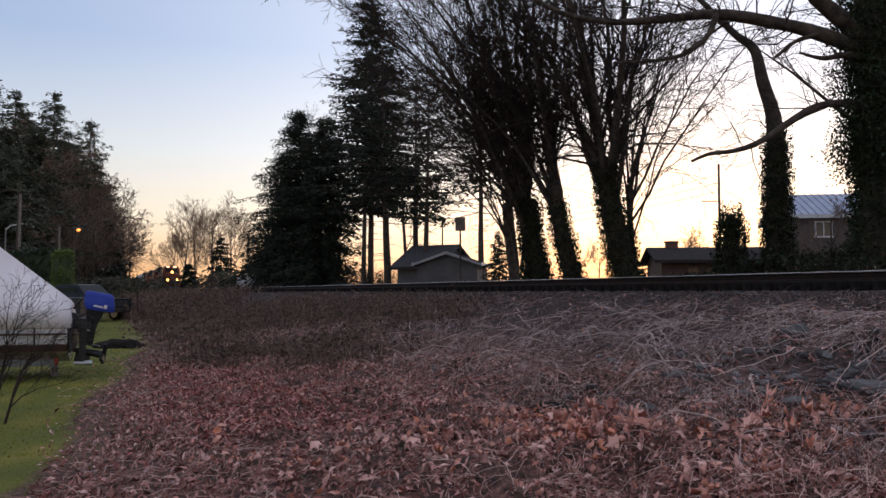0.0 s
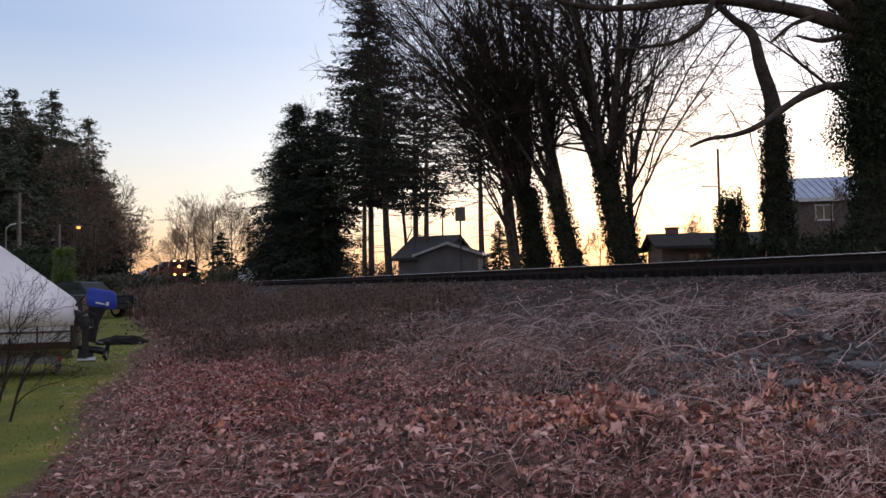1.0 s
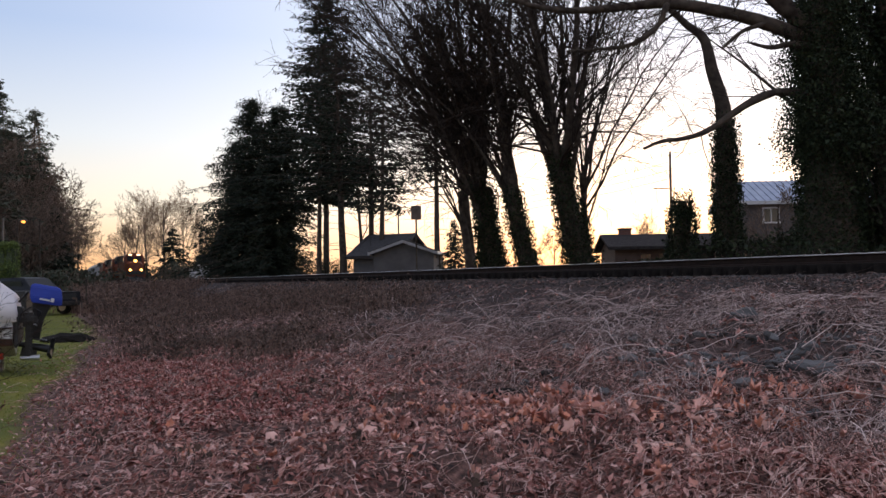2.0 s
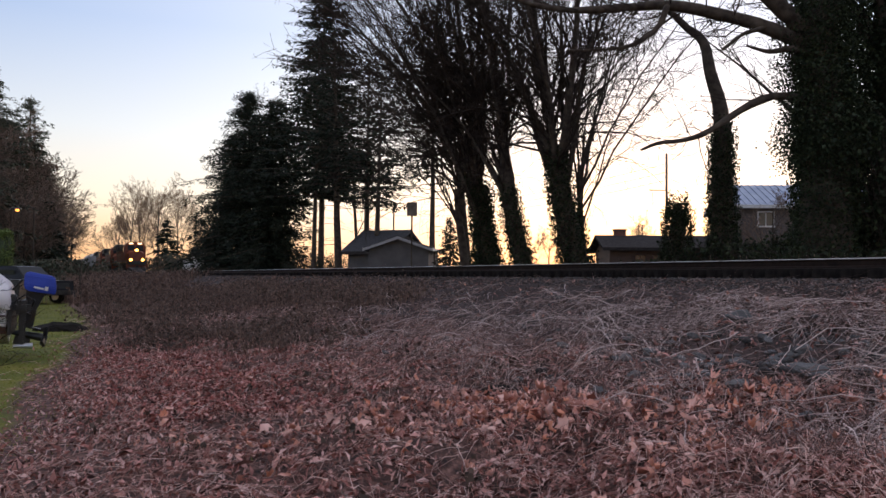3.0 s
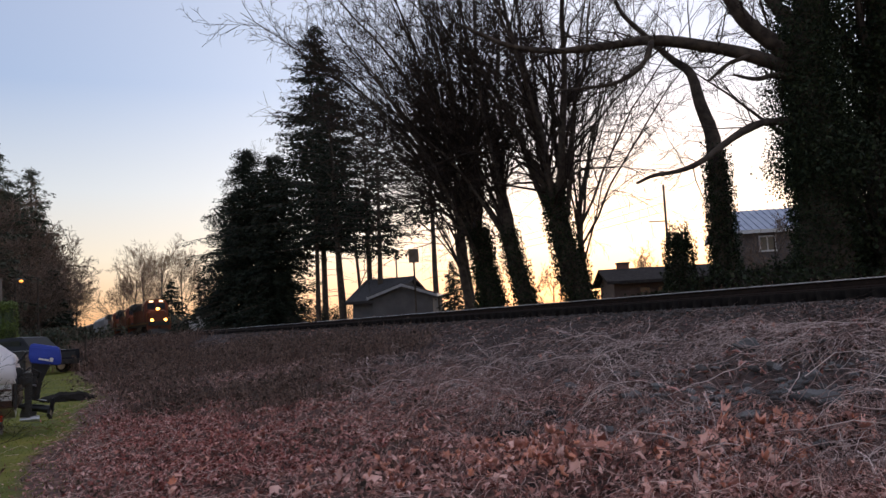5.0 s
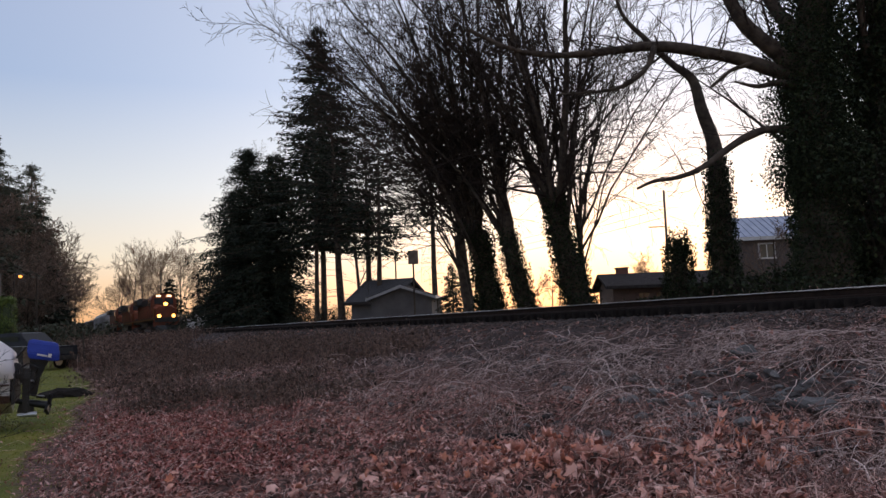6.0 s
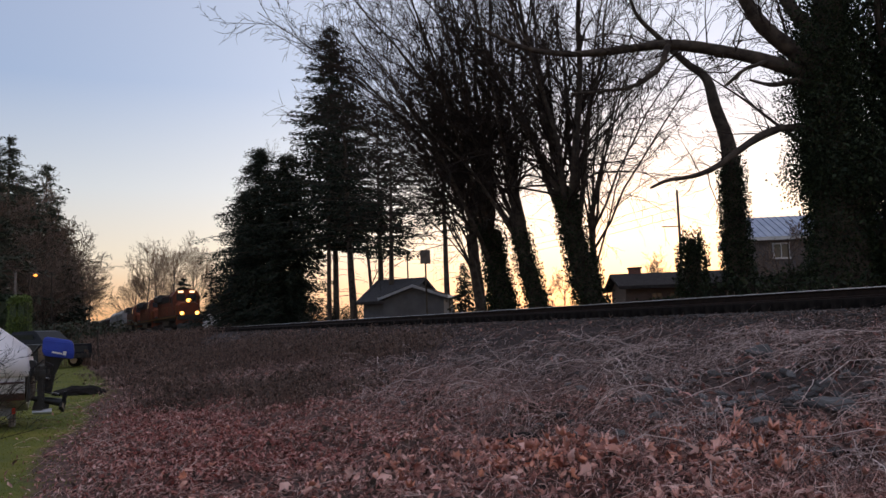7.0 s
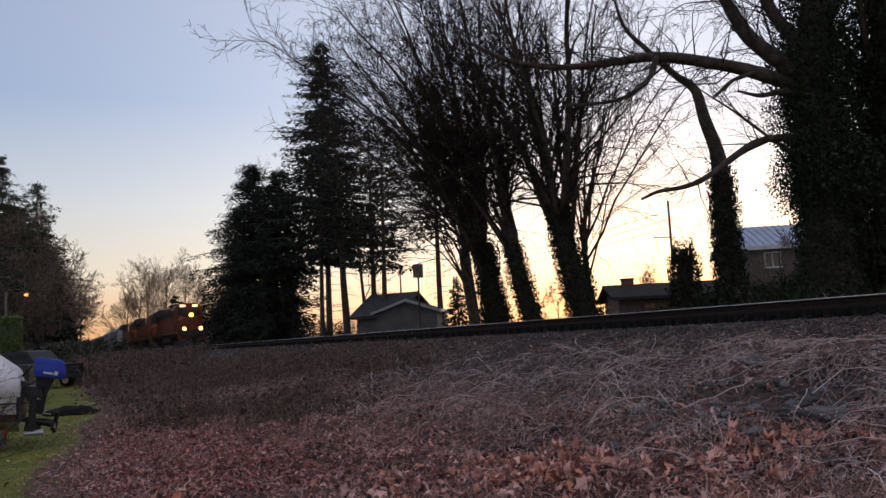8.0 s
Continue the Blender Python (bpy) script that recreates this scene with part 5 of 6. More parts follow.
    part("leg", loft([[(-0.28, -0.10, 1.16), (0.0, -0.10, 1.16), (0.0, 0.10, 1.16), (-0.28, 0.10, 1.16)],
                      [(-0.22, -0.06, 0.85), (-0.06, -0.06, 0.85), (-0.06, 0.06, 0.85), (-0.22, 0.06, 0.85)],
                      [(-0.24, -0.04, 0.5), (-0.06, -0.04, 0.5), (-0.06, 0.04, 0.5), (-0.24, 0.04, 0.5)]]), M_BLACK, o, "", 0.01)
    part("cavitation_plate", box(0.34, 0.2, 0.02, -0.18, 0, 0.52), M_BLACK, o, "", 0.006)
    g = part("gearcase", rod(0.075, 0.5, -0.16, 0, 0.38, "X", r2=0.04), M_BLACK, o)
    part("skeg", prism([(-0.012, 0.36), (0.012, 0.36), (0.012, 0.18), (-0.012, 0.18)], -0.25, -0.02), M_BLACK, g)
    for k in range(3):
        bm = box(0.03, 0.10, 0.18, 0, 0, 0.11, turn=Matrix.Rotation(0.5, 4, "Z"))
        bm.transform(Matrix.Translation((-0.44, 0, 0.38)) @ Matrix.Rotation(k * 2.094, 4, "X"))
        part("propeller_blade", bm, M_BLACK, g, "", 0.008)
    part("bracket", box(0.22, 0.3, 0.34, 0.2, 0, 0.86), M_BLACK, o, "", 0.02)
    part("tilt_tube", pipe([(0.2, -0.25, 1.1), (0.1, -0.1, 1.32), (-0.1, 0.1, 1.3)], 0.02), M_BLACK, o)
    # small second motor beside it
    k = empty("kicker_motor", m @ Matrix.Translation((-0.16, 0.55, -0.16)), "small dark auxiliary outboard motor", "outboard motor")
    part("cowl", box(0.3, 0.22, 0.24, -0.05, 0, 1.08), M_BLACK, k, "", 0.07)
    part("fuel_hose", pipe([(0.1, 0.1, 1.15), (-0.1, 0.2, 1.3), (-0.25, 0.05, 1.2), (-0.2, -0.3, 1.1)], 0.014, 6), M_BLACK, k)
    part("steering_rod", pipe([(0.05, -0.1, 0.95), (-0.15, -0.3, 0.98), (-0.2, -0.6, 0.9)], 0.016, 6), M_ALU, k)
    part("leg", box(0.11, 0.08, 0.6, -0.06, 0, 0.72), M_BLACK, k, "", 0.03)
    part("gearcase", rod(0.055, 0.3, -0.08, 0, 0.42, "X", r2=0.03), M_ALU, k)
    # trailer
    t = empty("boat_trailer", m, "galvanised boat trailer parked on the lawn", "trailer")
    for sgn in (-1, 1):
        part("frame_rail", box(6.4, 0.07, 0.12, 3.4, sgn * 0.62, 0.30), M_GALV, t, "", 0.008)
        part("bunk", box(3.2, 0.14, 0.06, 1.9, sgn * 0.5, 0.39), M_WOODPOLE, t)
        part("fender", prism([(0.72, 0.5), (1.02, 0.5), (1.02, 0.62), (0.72, 0.62)] if sgn > 0 else [(-1.02, 0.5), (-0.72, 0.5), (-0.72, 0.62), (-1.02, 0.62)], 1.2, 2.2), M_GALV, t)
        tyre(t, 1.7, sgn * 0.87, 0.31, 0.31, 0.2)
        part("tail_lamp", box(0.05, 0.2, 0.1, 0.18, sgn * 0.6, 0.32), M_TAIL, t)
    for x in (0.25, 2.4, 4.6):
        part("crossmember", box(0.07, 1.3, 0.1, x, 0, 0.24), M_GALV, t, "", 0.006)
    part("keel_roller", rod(0.06, 0.3, 0.4, 0, 0.29, "Y"), M_RUBBER, t)
    part("prop_stand", box(0.09, 0.3, 0.26, 0.25, 0, 0.12), M_WOODPOLE, t)


boat()


def pickup(name, label, x, y, rot, paint, z=None):
    """x forward; seen from behind."""
    z = ground_z(x, y) if z is None else z
    th = empty(name, Matrix.Translation((x, y, z)) @ Matrix.Rotation(radians(rot), 4, "Z"), label, "vehicle", "parked vehicles")
    part("body", loft([[(xx, yy * w, zz) for yy, zz in ((-0.95, 0.5), (-0.98, 0.8), (-0.93, 1.12), (0.93, 1.12), (0.98, 0.8), (0.95, 0.5))] for xx, w in ((-2.6, 0.97), (-2.5, 1.0), (0, 1.0), (1.6, 1.0), (2.5, 0.95), (2.7, 0.85))]), paint, th)
    part("cab", loft([[(-0.9, -0.9, 1.12), (-0.75, -0.72, 1.78), (-0.75, 0.72, 1.78), (-0.9, 0.9, 1.12)], [(0.2, -0.9, 1.12), (0.2, -0.74, 1.82), (0.2, 0.74, 1.82), (0.2, 0.9, 1.12)], [(1.5, -0.9, 1.12), (0.75, -0.72, 1.78), (0.75, 0.72, 1.78), (1.5, 0.9, 1.12)]]), paint, th, "", 0.03)
    part("rear_glass", box(0.03, 1.1, 0.3, -0.86, 0, 1.48, turn=Matrix.Rotation(0.2, 4, "Y")), M_CARDARK, th)
    part("bed_liner", box(1.5, 1.6, 0.03, -1.75, 0, 1.13), M_BLACK, th)
    part("bumper", box(0.16, 1.9, 0.2, -2.68, 0, 0.56), M_STEELDARK, th, "dull steel rear bumper", 0.03)
    part("front_bumper", box(0.18, 1.85, 0.24, 2.68, 0, 0.55), M_STEELDARK, th, "dull steel front bumper", 0.04)
    part("grille", box(0.05, 1.1, 0.32, 2.69, 0, 0.88), M_BLACK, th, "", 0.02)
    part("tailgate", box(0.05, 1.45, 0.5, -2.62, 0, 0.86), paint, th, "", 0.015)
    for sgn in (-1, 1):
        part("tail_lamp", box(0.06, 0.16, 0.42, -2.60, sgn * 0.86, 0.9), M_TAIL, th, "red tail lamp", 0.012)
        part("headlamp", box(0.14, 0.3, 0.2, 2.58, sgn * 0.68, 0.94), M_ALU, th, "clear headlamp", 0.03)
        part("side_glass", box(1.2, 0.03, 0.4, 0.15, sgn * 0.83, 1.44, turn=Matrix.Rotation(sgn * -0.27, 4, "X")), M_PANE, th)
        for wx in (-1.65, 1.65):
            tyre(th, wx, sgn * 0.86, 0.38, 0.38, 0.25)
    return th


def leafy_mass(name, label, x, y, size, count, mat, seed, leaf=0.12, rot=0, category="hedge", rounded=0.0, group=""):
    """Clipped foliage: leaves in a shell over a dark box for the shaded inside."""
    rng = np.random.default_rng(seed)
    z = ground_z(x, y)
    sx, sy, sz = size
    th = empty(name, Matrix.Translation((x, y, z)) @ Matrix.Rotation(radians(rot), 4, "Z"), label, category, group)
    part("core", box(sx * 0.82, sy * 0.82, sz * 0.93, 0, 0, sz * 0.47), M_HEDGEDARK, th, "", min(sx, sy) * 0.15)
    d = rng.normal(0, 1, (count, 3))
    q = d / np.max(np.abs(d), axis=1, keepdims=True) * (1 - rounded) + d / np.linalg.norm(d, axis=1, keepdims=True) * rounded * 1.15
    q *= rng.uniform(0.88, 1.04, (count, 1))
    P = q * np.array([sx / 2, sy / 2, sz / 2]) + np.array([0, 0, sz / 2])
    P += 0.06 * np.sin(P[:, [1, 2, 0]] * 5)
    V, F = scatter(LEAF4, np.array([[0, 1, 2, 3]]), P, rotations(rng, count, 1.0), leaf * rng.uniform(0.6, 1.4, count))
    mesh_np("foliage", V, F, mat, th)
    return th


def yard():
    pickup("pickup_truck", "black pickup truck parked side-on beyond the lawn", *spot(134, 40), -22, M_CARDARK)
    pickup("pickup_truck", "silver pickup truck parked beside the hedge", *spot(112, 48), 112, M_CARSILVER)
    x, y = spot(116, 31)
    th = empty("utility_trailer", Matrix.Translation((x, y, ground_z(x, y))) @ Matrix.Rotation(radians(15), 4, "Z"), "small dark box trailer on the grass", "trailer")
    part("box", box(1.2, 1.8, 0.75, 0, 0, 0.88), M_BLACK, th, "", 0.03)
    part("frame", box(1.5, 2.2, 0.1, 0, 0, 0.44), M_GALV, th)
    for sgn in (-1, 1):
        bm = rod(0.3, 0.18, sgn * 0.84, 0, 0.3, "X", seg=20)
        part("wheel", bm, M_RUBBER, th)
    leafy_mass("hedge", "tall clipped dark green hedge", *spot(74, 42.5), (2.0, 1.6, 3.7), 5200, M_HEDGEDARK, 201, 0.13)
    leafy_mass("hedge", "tall clipped dark green hedge", *spot(20, 44), (2.4, 1.6, 3.6), 4000, M_HEDGEDARK, 204, 0.13)
    # two columns added for the brighter end face of the hedge
    for px, seed in ((99, 202), (113, 203)):
        leafy_mass("columnar_shrub", "bright green column standing in for the hedge's lighter end face", *spot(px, 41), (0.55, 0.6, 3.55), 6000, M_HEDGE, seed, 0.06, category="shrub", rounded=0.25, group="columnar shrubs")
    for px, dep, top in ((166, 50, 2.3), (240, 41, 1.75), (252, 52, 1.9)):
        x, y = spot(px, dep)
        pole("fence_post", "short weathered wooden post in rough grass", x, y, top, 0.05, cat="post", mat=M_BARK)
    # heap of dark earth at the lawn's far edge
    x, y = spot(208, 21.5)
    z = ground_z(x, y)
    bm = bmesh.new()
    bmesh.ops.create_icosphere(bm, subdivisions=3, radius=0.5)
    for v in bm.verts:
        v.co = Vector((v.co.x * 1.4, v.co.y * 0.8, max(-0.05, v.co.z * 0.45))) * (1 + 0.25 * noise.noise(v.co * 4))
    th = empty("earth_mound", Matrix.Translation((x, y, z)), "low mound of dark earth at the edge of the lawn", "mound")
    part("soil", bm, M_TIE, th)
    # twiggy bare shrub before the boat
    P = dict(count=[7, 6, 5], ratio=[1.1, 0.5, 0.5], angle=[(0.3, 0.9), (0.3, 0.8), (0.4, 0.9)], thin=[0.5, 0.5, 0.5], taper=[0.7, 0.3, 0.3, 0.4], wobble=[0.1, 0.1, 0.14, 0.15], up=[0.02, 0.03, 0.01, 0.0], least=0.003)
    P["from"] = [0.2, 0.15, 0.2]
    for x, y, h, seed, lean in ((-5.05, 9.2, 2.0, 301, (0.35, 0)), (-5.45, 9.6, 2.2, 302, (0.1, 0.1)), (-5.9, 9.3, 2.3, 303, (0.3, 0.0))):
        bare_tree("bare_shrub", "leafless twiggy shrub in front of the boat", x, y, h, seed, P, 0.017, lean, 0.45, bark=M_TWIG, twig=M_TWIG, sink=0.05, group="bare shrubs")


yard()


# ---- the bank: stones, stems, fallen leaves, scrub, grass ----
def bank_points(rng, n, lmin, lmax, smax, smin=1.0, power=1.0):
    """Plan positions on the bank, closer together near the viewer."""
    l = rng.uniform(lmin, lmax, n)
    s = 0.5 * l - 0.5 + smin * (smax / smin) ** (rng.random(n) ** power)
    x, y = l * NX - s * NY, l * NY + s * NX
    ok = l > np.array([lawn_edge(v) for v in s]) - 0.1 + rng.normal(0, 0.38, n)
    x, y, l, s = x[ok], y[ok], l[ok], s[ok]
    z = np.array([ground_z(a, b) for a, b in zip(x, y)])
    return np.stack([x, y, z], -1), l, s


def stones():
    rng = random.Random(9)
    meshes = []
    for k in range(6):
        bm = bmesh.new()
        bmesh.ops.create_icosphere(bm, subdivisions=2, radius=0.5)
        for v in bm.verts:
            v.co *= 1 + 0.38 * noise.noise(v.co * 2.2 + Vector((k * 7, 0, 0)))
            v.co.z *= 0.62
        me = bpy.data.meshes.new("stone")
        bm.to_mesh(me)
        bm.free()
        me.materials.append(M_STONE)
        meshes.append(me)

    def stone(x, y, size, label):
        ob = new("stone", meshes[rng.randrange(6)])
        ob.matrix_basis = Matrix.Translation((x, y, ground_z(x, y) + size * 0.34)) @ Euler((rng.uniform(-0.4, 0.4), rng.uniform(-0.4, 0.4), rng.uniform(0, 6))).to_matrix().to_4x4() @ Matrix.Diagonal((size, size * rng.uniform(0.7, 1), size * rng.uniform(0.6, 1), 1))
        tagged(ob, label, "stone", "stones on the bank")
    lab = "grey angular stone showing among dry stems"
    for k in range(240):
        l, s = rng.gauss(6.6, 0.9), rng.gauss(5.6, 1.3)
        p = at(l, s)
        stone(p.x, p.y, rng.uniform(0.06, 0.17), lab)
    for k in range(70):
        l = rng.uniform(4.5, 11)
        p = at(l, 0.5 * l + rng.uniform(0.5, 14))
        stone(p.x, p.y, rng.uniform(0.06, 0.15), lab)
    stone(4.55, 10.3, 0.5, "broad flat grey slab lying on the bank")
    stone(3.5, 6.5, 0.4, "large rounded grey rock at the foot of the bank")
    stone(2.9, 6.6, 0.22, "large rounded grey rock at the foot of the bank")
    # branch end coloured near black to stand for the dark hollow beside it
    x, y = 1.0, 7.65
    th = empty("rotten_log", Matrix.Translation((x, y, ground_z(x, y) + 0.08)) @ Matrix.Rotation(0.25, 4, "Z") @ Matrix.Diagonal((1.0, 0.7, 0.55, 1)), "short piece of log in the leaves, black for a dark hollow", "log")
    V, F = tubes_np([smooth_line([(-0.18, 0, 0), (-0.05, 0.02, 0.05), (0.08, 0, 0.06), (0.2, -0.02, 0.02)], 8)], [[0.04, 0.075, 0.085, 0.08, 0.085, 0.075, 0.06, 0.03]], 8)
    mesh_np("bark_shell", V, F, M_TIE, th, smooth=True)
    # ballast stones along the shoulder
    g = np.random.default_rng(12)
    n = 9000
    l = np.concatenate([g.uniform(11.0, 13.1, n // 2), g.uniform(13.0, 16.2, n // 2)])
    s = 0.5 * l - 3 + 1.0 * 60 ** g.random(n)
    x, y = l * NX - s * NY, l * NY + s * NX
    z = np.array([ground_z(a, b) for a, b in zip(x, y)]) + 0.01
    T = np.array([(0.5, 0, 0), (-0.5, 0.1, 0), (0, 0.45, 0.05), (0.1, -0.45, 0), (0, 0.05, 0.4), (0, 0, -0.4)])
    Ft = np.array([[0, 2, 4], [2, 1, 4], [1, 3, 4], [3, 0, 4], [2, 0, 5], [1, 2, 5], [3, 1, 5], [0, 3, 5]])
    V, F = scatter(T, Ft, np.stack([x, y, z], -1), rotations(g, n, 0.8), g.uniform(0.06, 0.13, n))
    tagged(mesh_np("ballast_stone", V, F, M_BALLAST), "grey crushed-stone ballast along the rails", "ballast", kind="stuff")


stones()


def patches(x, y, f, k):
    """Slow noise over the plan, about -1 to 1."""
    return np.array([noise.noise((a * f, b * f, k)) for a, b in zip(x, y)]) * 1.6


def stony(l, s):
    return ((l - 6.6) / 1.3) ** 2 + ((s - 5.6) / 1.7) ** 2 < 1


def dry_stems():
    g = np.random.default_rng(21)
    canes, litter, thatch = [], [], []
    for n, lmin, lmax, smax, ln, lift, rad, out in (
        (3300, 5.2, 10.8, 22, (0.5, 1.4), 0.16, 0.0047, canes), (11000, 4.3, 11.2, 34, (0.15, 0.65), 0.11, 0.0033, canes),
        (14000, -0.2, 6.2, 30, (0.08, 0.36), 0.05, 0.0026, litter), (15000, 4.0, 12.2, 50, (0.1, 0.45), 0.07, 0.0033, thatch),
    ):
        P0, l, s = bank_points(g, n, lmin, lmax, smax)
        keep = ~stony(l, s) | (g.random(len(l)) < 0.15)
        if out is canes:
            keep &= (patches(P0[:, 0], P0[:, 1], 0.8, 11) + 0.55 > g.random(len(l))) & (g.random(len(l)) < np.clip(1.6 - s / 14, 0.04, 1) * np.clip(1.6 - (l - 6.5) * 0.22, 0.35, 1))
        P0, l, s = P0[keep], l[keep], s[keep]
        n = len(P0)
        far = np.clip(s / 13, 1, 1.9)
        # most stems hang down the bank, the rest lie anyhow
        sweep = math.atan2(-0.85, -0.5) + 0.6 * patches(P0[:, 0], P0[:, 1], 0.5, 41)
        a = np.where(g.random(n) < 0.66, sweep + g.normal(0, 0.4, n), g.uniform(0, 2 * math.pi, n))
        L = g.uniform(*ln, n)
        v = np.linspace(0, 1, 7)
        bend = g.normal(0, 0.6, n)
        ang = a[:, None] + bend[:, None] * v
        step_ = L[:, None] / 6
        X = P0[:, :1] + np.cumsum(np.cos(ang) * step_, axis=1) - np.cos(ang[:, :1]) * step_
        Y = P0[:, 1:2] + np.cumsum(np.sin(ang) * step_, axis=1) - np.sin(ang[:, :1]) * step_
        Z = np.array([[ground_z(p, q) for p, q in zip(xr[::3], yr[::3])] for xr, yr in zip(X, Y)])
        Z = np.where(v < 0.5, Z[:, :1] * (1 - 2 * v) + Z[:, 1:2] * 2 * v, Z[:, 1:2] * (2 - 2 * v) + Z[:, 2:] * (2 * v - 1))
        up = lift * g.random(n)[:, None] ** 2 * np.clip((11 - l) / 3, 0.05, 1)[:, None]
        Z = Z + 0.012 + up * np.sin(v * math.pi) * 1.4 + 0.04 * g.random(n)[:, None]
        Z += np.where(g.random(n) < 0.12, 1, 0)[:, None] * v * 0.2 * g.random(n)[:, None]
        Z += up * 1.5 * (1 - v)
        P = np.stack([X, Y, Z], -1) + g.normal(0, 0.016, (n, 7, 3))
        R = rad * far[:, None] * g.uniform(0.55, 1.4, n)[:, None] * (1 - 0.5 * v)
        k = 1 if out is canes else 2
        out.append(tubes_np(P[:, ::k], R[:, ::k], 3))
    V, F = merge(canes)
    tagged(mesh_np("dry_cane", V, F, M_CANE), "tangle of pale grey dry canes trailing down the bank", "dry canes", kind="stuff")
    V, F = merge(litter)
    tagged(mesh_np("dry_stem", V, F, M_STEM), "short pale dry stems among the fallen leaves", "dry stems", kind="stuff")
    V, F = merge(thatch)
    tagged(mesh_np("dead_thatch", V, F, M_THATCH), "matted thatch of short dead stems over the bank", "dry stems", kind="stuff")


def fallen_leaves():
    g = np.random.default_rng(31)
    # lobed leaves and plain withered ones, each a crumpled fan round its middle
    lobed = [(0, 0.6), (0.2, 0.34), (0.5, 0.32), (0.36, 0.06), (0.42, -0.25), (0.16, -0.26), (0, -0.46), (-0.16, -0.26), (-0.42, -0.25), (-0.36, 0.06), (-0.5, 0.32), (-0.2, 0.34)]
    plain = [(0.32 * math.sin(k * math.pi / 6) * (1 + 0.2 * math.sin(k * 2.7)), 0.55 * math.cos(k * math.pi / 6)) for k in range(12)]
    sets = []
    Ft = np.array([[0, i + 1, (i + 1) % 12 + 1] for i in range(12)])
    for tips, curl, n0 in ((lobed, 1.4, 130), (lobed, -1.3, 130), (lobed, 2.0, 140), (plain, 1.9, 300), (plain, -1.7, 300), (plain, 2.8, 300)):
        T = np.array([(0, 0, 0)] + [(x * (1 - 0.22 * abs(curl)), y * 0.9, curl * (x * x * 1.3 + y * y * 0.5) + 0.15 * math.sin(9 * x + 6 * y + curl * 3)) for x, y in tips])
        # a drift along the foot of the steeper slope
        s = 2.7 + 4.0 * g.random(n0) ** 1.5
        l = 4.45 - 0.75 * (s - 4.3) + g.normal(0, 0.55, n0)
        x, y = l * NX - s * NY, l * NY + s * NX
        ok = patches(x, y, 1.5, 17) + 0.6 > g.random(n0)
        P = np.stack([x, y, [ground_z(a, b) for a, b in zip(x, y)]], -1)[ok]
        n = len(P)
        P[:, 2] += 0.05 + 0.07 * g.random(n)
        sets.append(scatter(T, Ft, P, rotations(g, n, 0.8), g.uniform(0.06, 0.17, n) * (1.0 if tips is lobed else 0.7)))
        # loose ones elsewhere
        for count, l0, l1, far in ((n0 // 2, 0.8, 4.5, 11), (40, 5.2, 11.5, 24)):
            P, l, s = bank_points(g, count, l0, l1, far, smin=2.0)
            keep = patches(P[:, 0], P[:, 1], 0.9, 23) + 0.4 > g.random(len(l))
            P = P[keep]
            n = len(P)
            P[:, 2] += 0.04 + 0.05 * g.random(n)
            sets.append(scatter(T, Ft, P, rotations(g, n, 0.7), g.uniform(0.05, 0.12, n)))
    V, F = merge(sets)
    tagged(mesh_np("fallen_leaf", V, F, M_LEAF), "curled brown and orange fallen maple leaves", "fallen leaves", kind="stuff")
    sets = []
    dark = []
    for n, lmin, lmax, smax, size, out in ((60000, -0.4, 5.6, 30, (0.022, 0.066), sets), (15000, 4.6, 12.4, 50, (0.025, 0.07), dark), (2500, 5.4, 12.0, 40, (0.03, 0.06), sets)):
        P, l, s = bank_points(g, n, lmin, lmax, smax)
        keep = ~stony(l, s) | (g.random(len(l)) < 0.3)
        if lmin < 0:
            keep &= (patches(P[:, 0], P[:, 1], 1.1, 31) + 0.95 > g.random(len(l))) & (g.random(len(l)) < np.clip(1.8 - s / 13, 0.1, 1))
        P, l, s = P[keep], l[keep], s[keep]
        n = len(P)
        P[:, 2] += 0.01 + 0.04 * g.random(n)
        out.append(scatter(LEAF4 * np.array([0.55, 1.35, 2.2]), np.array([[0, 1, 2, 3]]), P, rotations(g, n, 0.75), g.uniform(*size, n) * np.clip(s / 14, 1, 2.5)))
    # this darker litter carries the shade of the gaps among the canes
    V, F = merge(dark)
    tagged(mesh_np("dark_litter", V, F, M_BRAMBLELEAF), "leaf litter on the upper bank, coloured dark for shaded gaps", "leaf litter", kind="stuff")
    # the same litter carries on beside and behind the viewer
    n = 9000
    l, s = g.uniform(-0.3, 12.2, n), g.uniform(-9, 8, n)
    ok = l > np.array([lawn_edge(v) for v in s]) + g.normal(0, 0.2, n)
    l, s = l[ok], s[ok]
    x, y = l * NX - s * NY, l * NY + s * NX
    P = np.stack([x, y, np.array([ground_z(a, b) for a, b in zip(x, y)]) + 0.03], -1)
    sets.append(scatter(LEAF4 * np.array([0.55, 1.35, 2.2]), np.array([[0, 1, 2, 3]]), P, rotations(g, len(P), 0.75), g.uniform(0.04, 0.11, len(P))))
    V, F = merge(sets)
    tagged(mesh_np("leaf_litter", V, F, M_CHAFF), "matted reddish brown leaf litter on the bank", "leaf litter", kind="stuff")


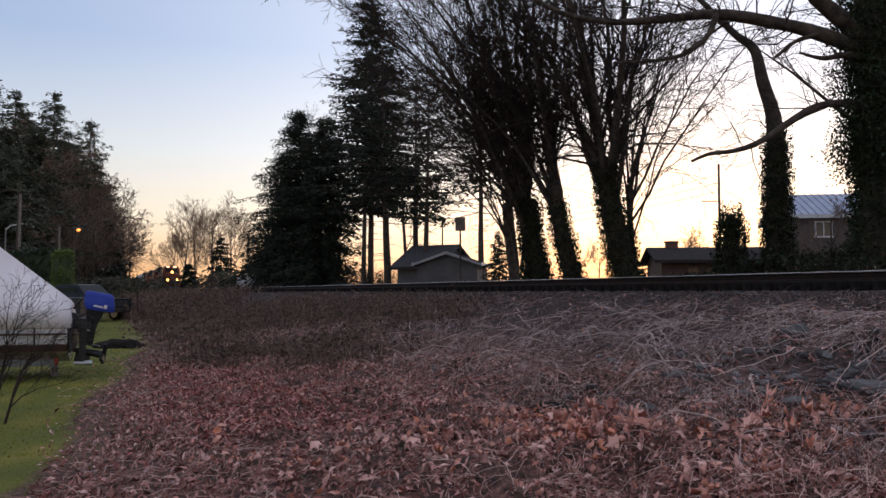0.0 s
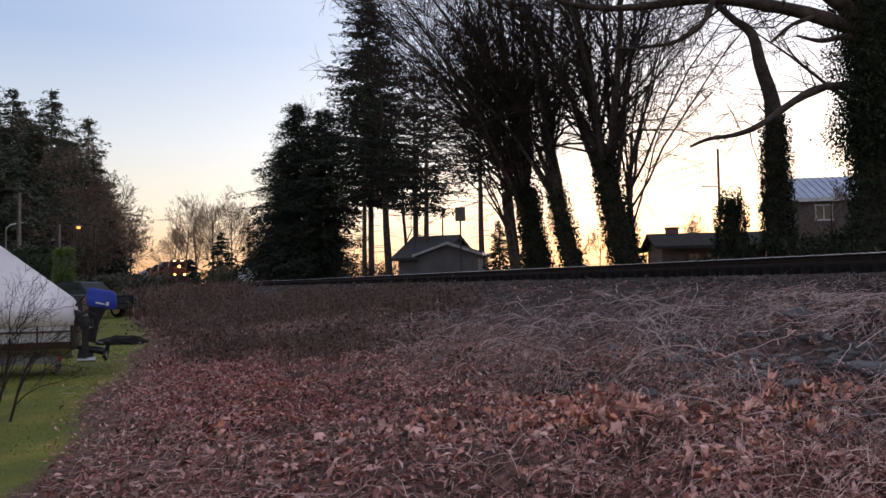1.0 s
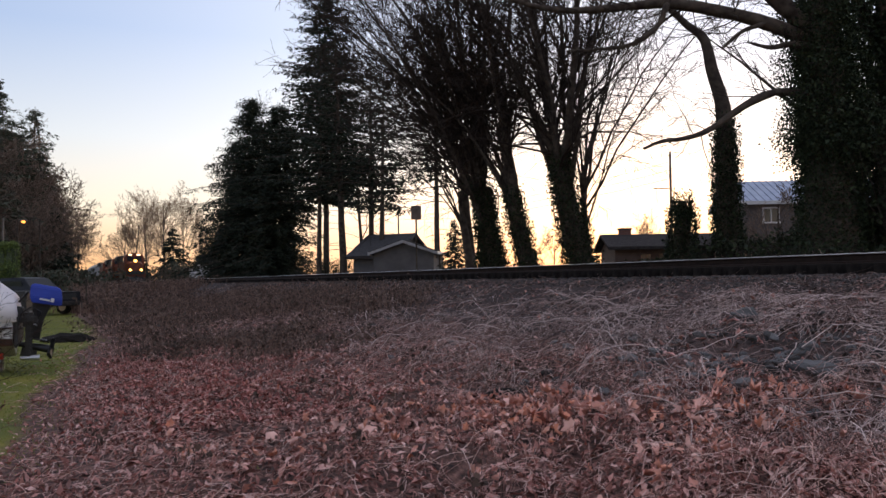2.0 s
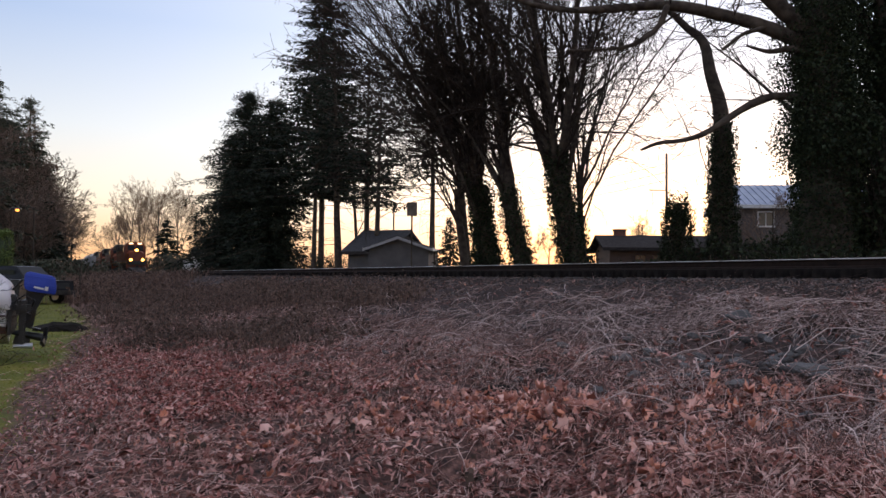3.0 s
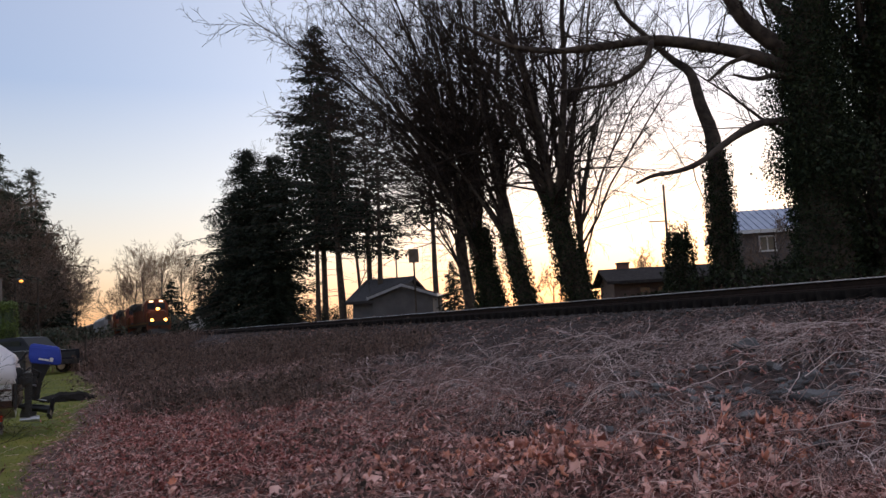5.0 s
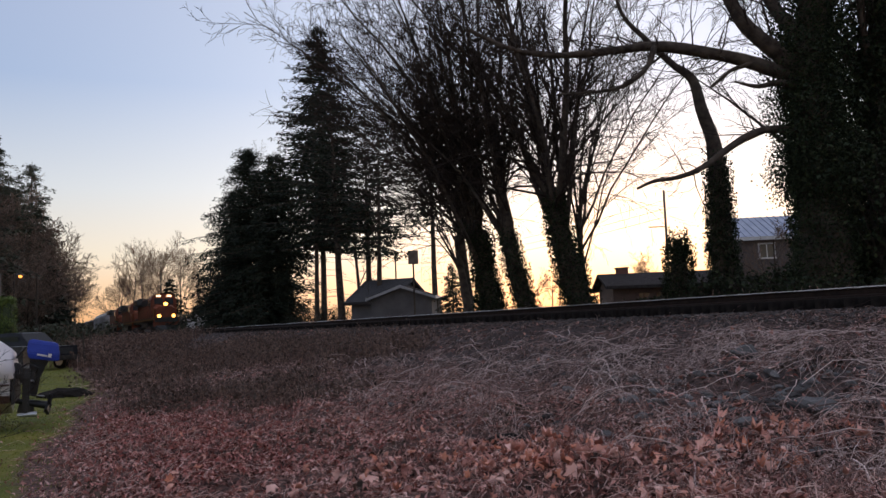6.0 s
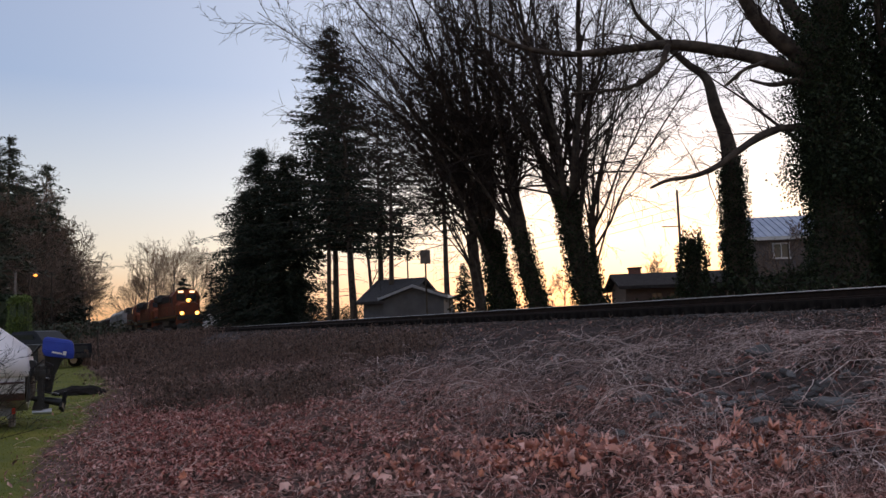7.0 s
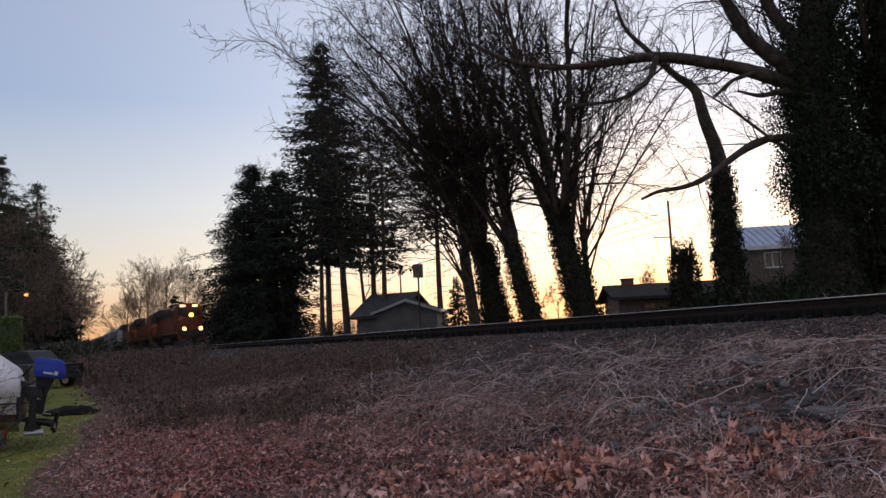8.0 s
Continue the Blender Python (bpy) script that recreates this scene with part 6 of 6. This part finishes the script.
def red_litter():
    """A redder drift of leaves along the foot of the bank."""
    g = np.random.default_rng(35)
    n = 9000
    l, s = g.normal(2.0, 0.85, n), 7.5 * 2.3 ** g.random(n)
    ok = l > np.array([lawn_edge(v) for v in s]) + 0.1
    l, s = l[ok], s[ok]
    n = len(l)
    x, y = l * NX - s * NY, l * NY + s * NX
    P = np.stack([x, y, np.array([ground_z(a, b) for a, b in zip(x, y)]) + 0.02 + 0.05 * g.random(n)], -1)
    V, F = scatter(LEAF4 * np.array([0.6, 1.3, 2.2]), np.array([[0, 1, 2, 3]]), P, rotations(g, n, 0.8), g.uniform(0.025, 0.062, n))
    tagged(mesh_np("red_litter", V, F, M_REDLEAF), "drift of reddish fallen leaves at the foot of the bank", "leaf litter", kind="stuff")


def grass():
    g = np.random.default_rng(41)
    n = 60000
    l = g.uniform(-6.5, 1.8, n)
    s = 3.0 * 16 ** g.random(n)
    edge = np.array([lawn_edge(v) for v in s])
    ok = (l < edge + g.normal(0, 0.25, n)) | (g.random(n) < 0.015)
    l, s = l[ok], s[ok]
    n = len(l)
    x, y = l * NX - s * NY, l * NY + s * NX
    z = np.array([ground_z(a, b) for a, b in zip(x, y)])
    a = g.uniform(0, 2 * math.pi, n)
    h = g.uniform(0.01, 0.032, n)
    w = 0.0045 * np.clip(s / 7, 1, 3)
    b = np.stack([x, y, z], -1)
    d = np.stack([np.cos(a), np.sin(a), 0 * a], -1)
    lean = np.stack([g.normal(0, 0.5, n), g.normal(0, 0.5, n), np.ones(n)], -1) * h[:, None]
    V = np.stack([b - d * w[:, None], b + d * w[:, None], b + lean], 1).reshape(-1, 3)
    tagged(mesh_np("grass_blade", V, np.arange(n * 3).reshape(-1, 3), M_GRASS), "short damp green lawn grass", "grass", kind="stuff")
    # tall dead grass on the far side of the rails
    n = 4000
    l = g.uniform(16.6, 19, n)
    s = 0.5 * l + 1.5 * 60 ** g.random(n)
    x, y = l * NX - s * NY, l * NY + s * NX
    b = np.stack([x, y, np.array([ground_z(p, q) for p, q in zip(x, y)])], -1)
    a = g.uniform(0, 2 * math.pi, n)
    h = g.uniform(0.2, 0.75, n)
    w = 0.008 * np.clip(s / 15, 1, 3)
    d = np.stack([np.cos(a), np.sin(a), 0 * a], -1)
    lean = np.stack([g.normal(0, 0.35, n), g.normal(0, 0.35, n), np.ones(n)], -1) * h[:, None]
    V = np.stack([b - d * w[:, None], b + d * w[:, None], b + lean], 1).reshape(-1, 3)
    tagged(mesh_np("dead_grass", V, np.arange(n * 3).reshape(-1, 3), M_STEM), "dead straw-coloured grass beside the rails", "grass", kind="stuff")


def scrub():
    """Low leafless scrub half way along the bank."""
    rng = random.Random(51)
    lab = "low brown leafless scrub on the bank"
    for k in range(44):
        l, s = rng.uniform(2.3, 9.0), rng.uniform(14.5, 36)
        p = at(l, s)
        thicket("scrub", lab, [(p.x, p.y), (p.x + 0.7, p.y + 0.4), (p.x - 0.6, p.y + 0.7)], rng.uniform(0.35, 0.75), 1.1, 230, 420, 500 + k, leaf=0.06, cane=0.006, upright=0.6, group="scrub on the bank")
    for k in range(14):
        l, s = rng.uniform(2.2, 5.2), rng.uniform(11.5, 17)
        p = at(l, s)
        thicket("scrub", lab, [(p.x, p.y), (p.x + 0.5, p.y + 0.4), (p.x - 0.5, p.y + 0.5)], rng.uniform(0.25, 0.5), 0.8, 200, 380, 560 + k, leaf=0.05, cane=0.005, upright=0.6, group="scrub on the bank")
    lab = "withered weed stalks among fallen leaves"
    for k in range(22):
        l, s = rng.uniform(0.2, 5.0), rng.uniform(3.2, 9.0)
        p = at(l, 0.35 * l + s)
        thicket("dead_weed", lab, [(p.x, p.y)], rng.uniform(0.14, 0.34), 0.25, 16, 26, 600 + k, leaf=0.05, cane=0.004, upright=0.8, category="weed", group="withered weeds")


dry_stems()
fallen_leaves()
red_litter()
grass()
scrub()


def motions():
    """The train rolls steadily toward the viewer along the line."""
    ahead = math.degrees(math.atan2(-NX, NY))
    for thing, behind in TRAIN:
        rows = []
        for k in range(9):
            t = float(k)
            s = 155.3 - 11.1 * t + 0.285 * t * t + behind
            p = at(TRACK, s, rail_z(s) + 0.004)
            rows.append((t, pose(p.x, p.y, p.z, 0, 0, ahead)))
        walk(thing, rows)


motions()
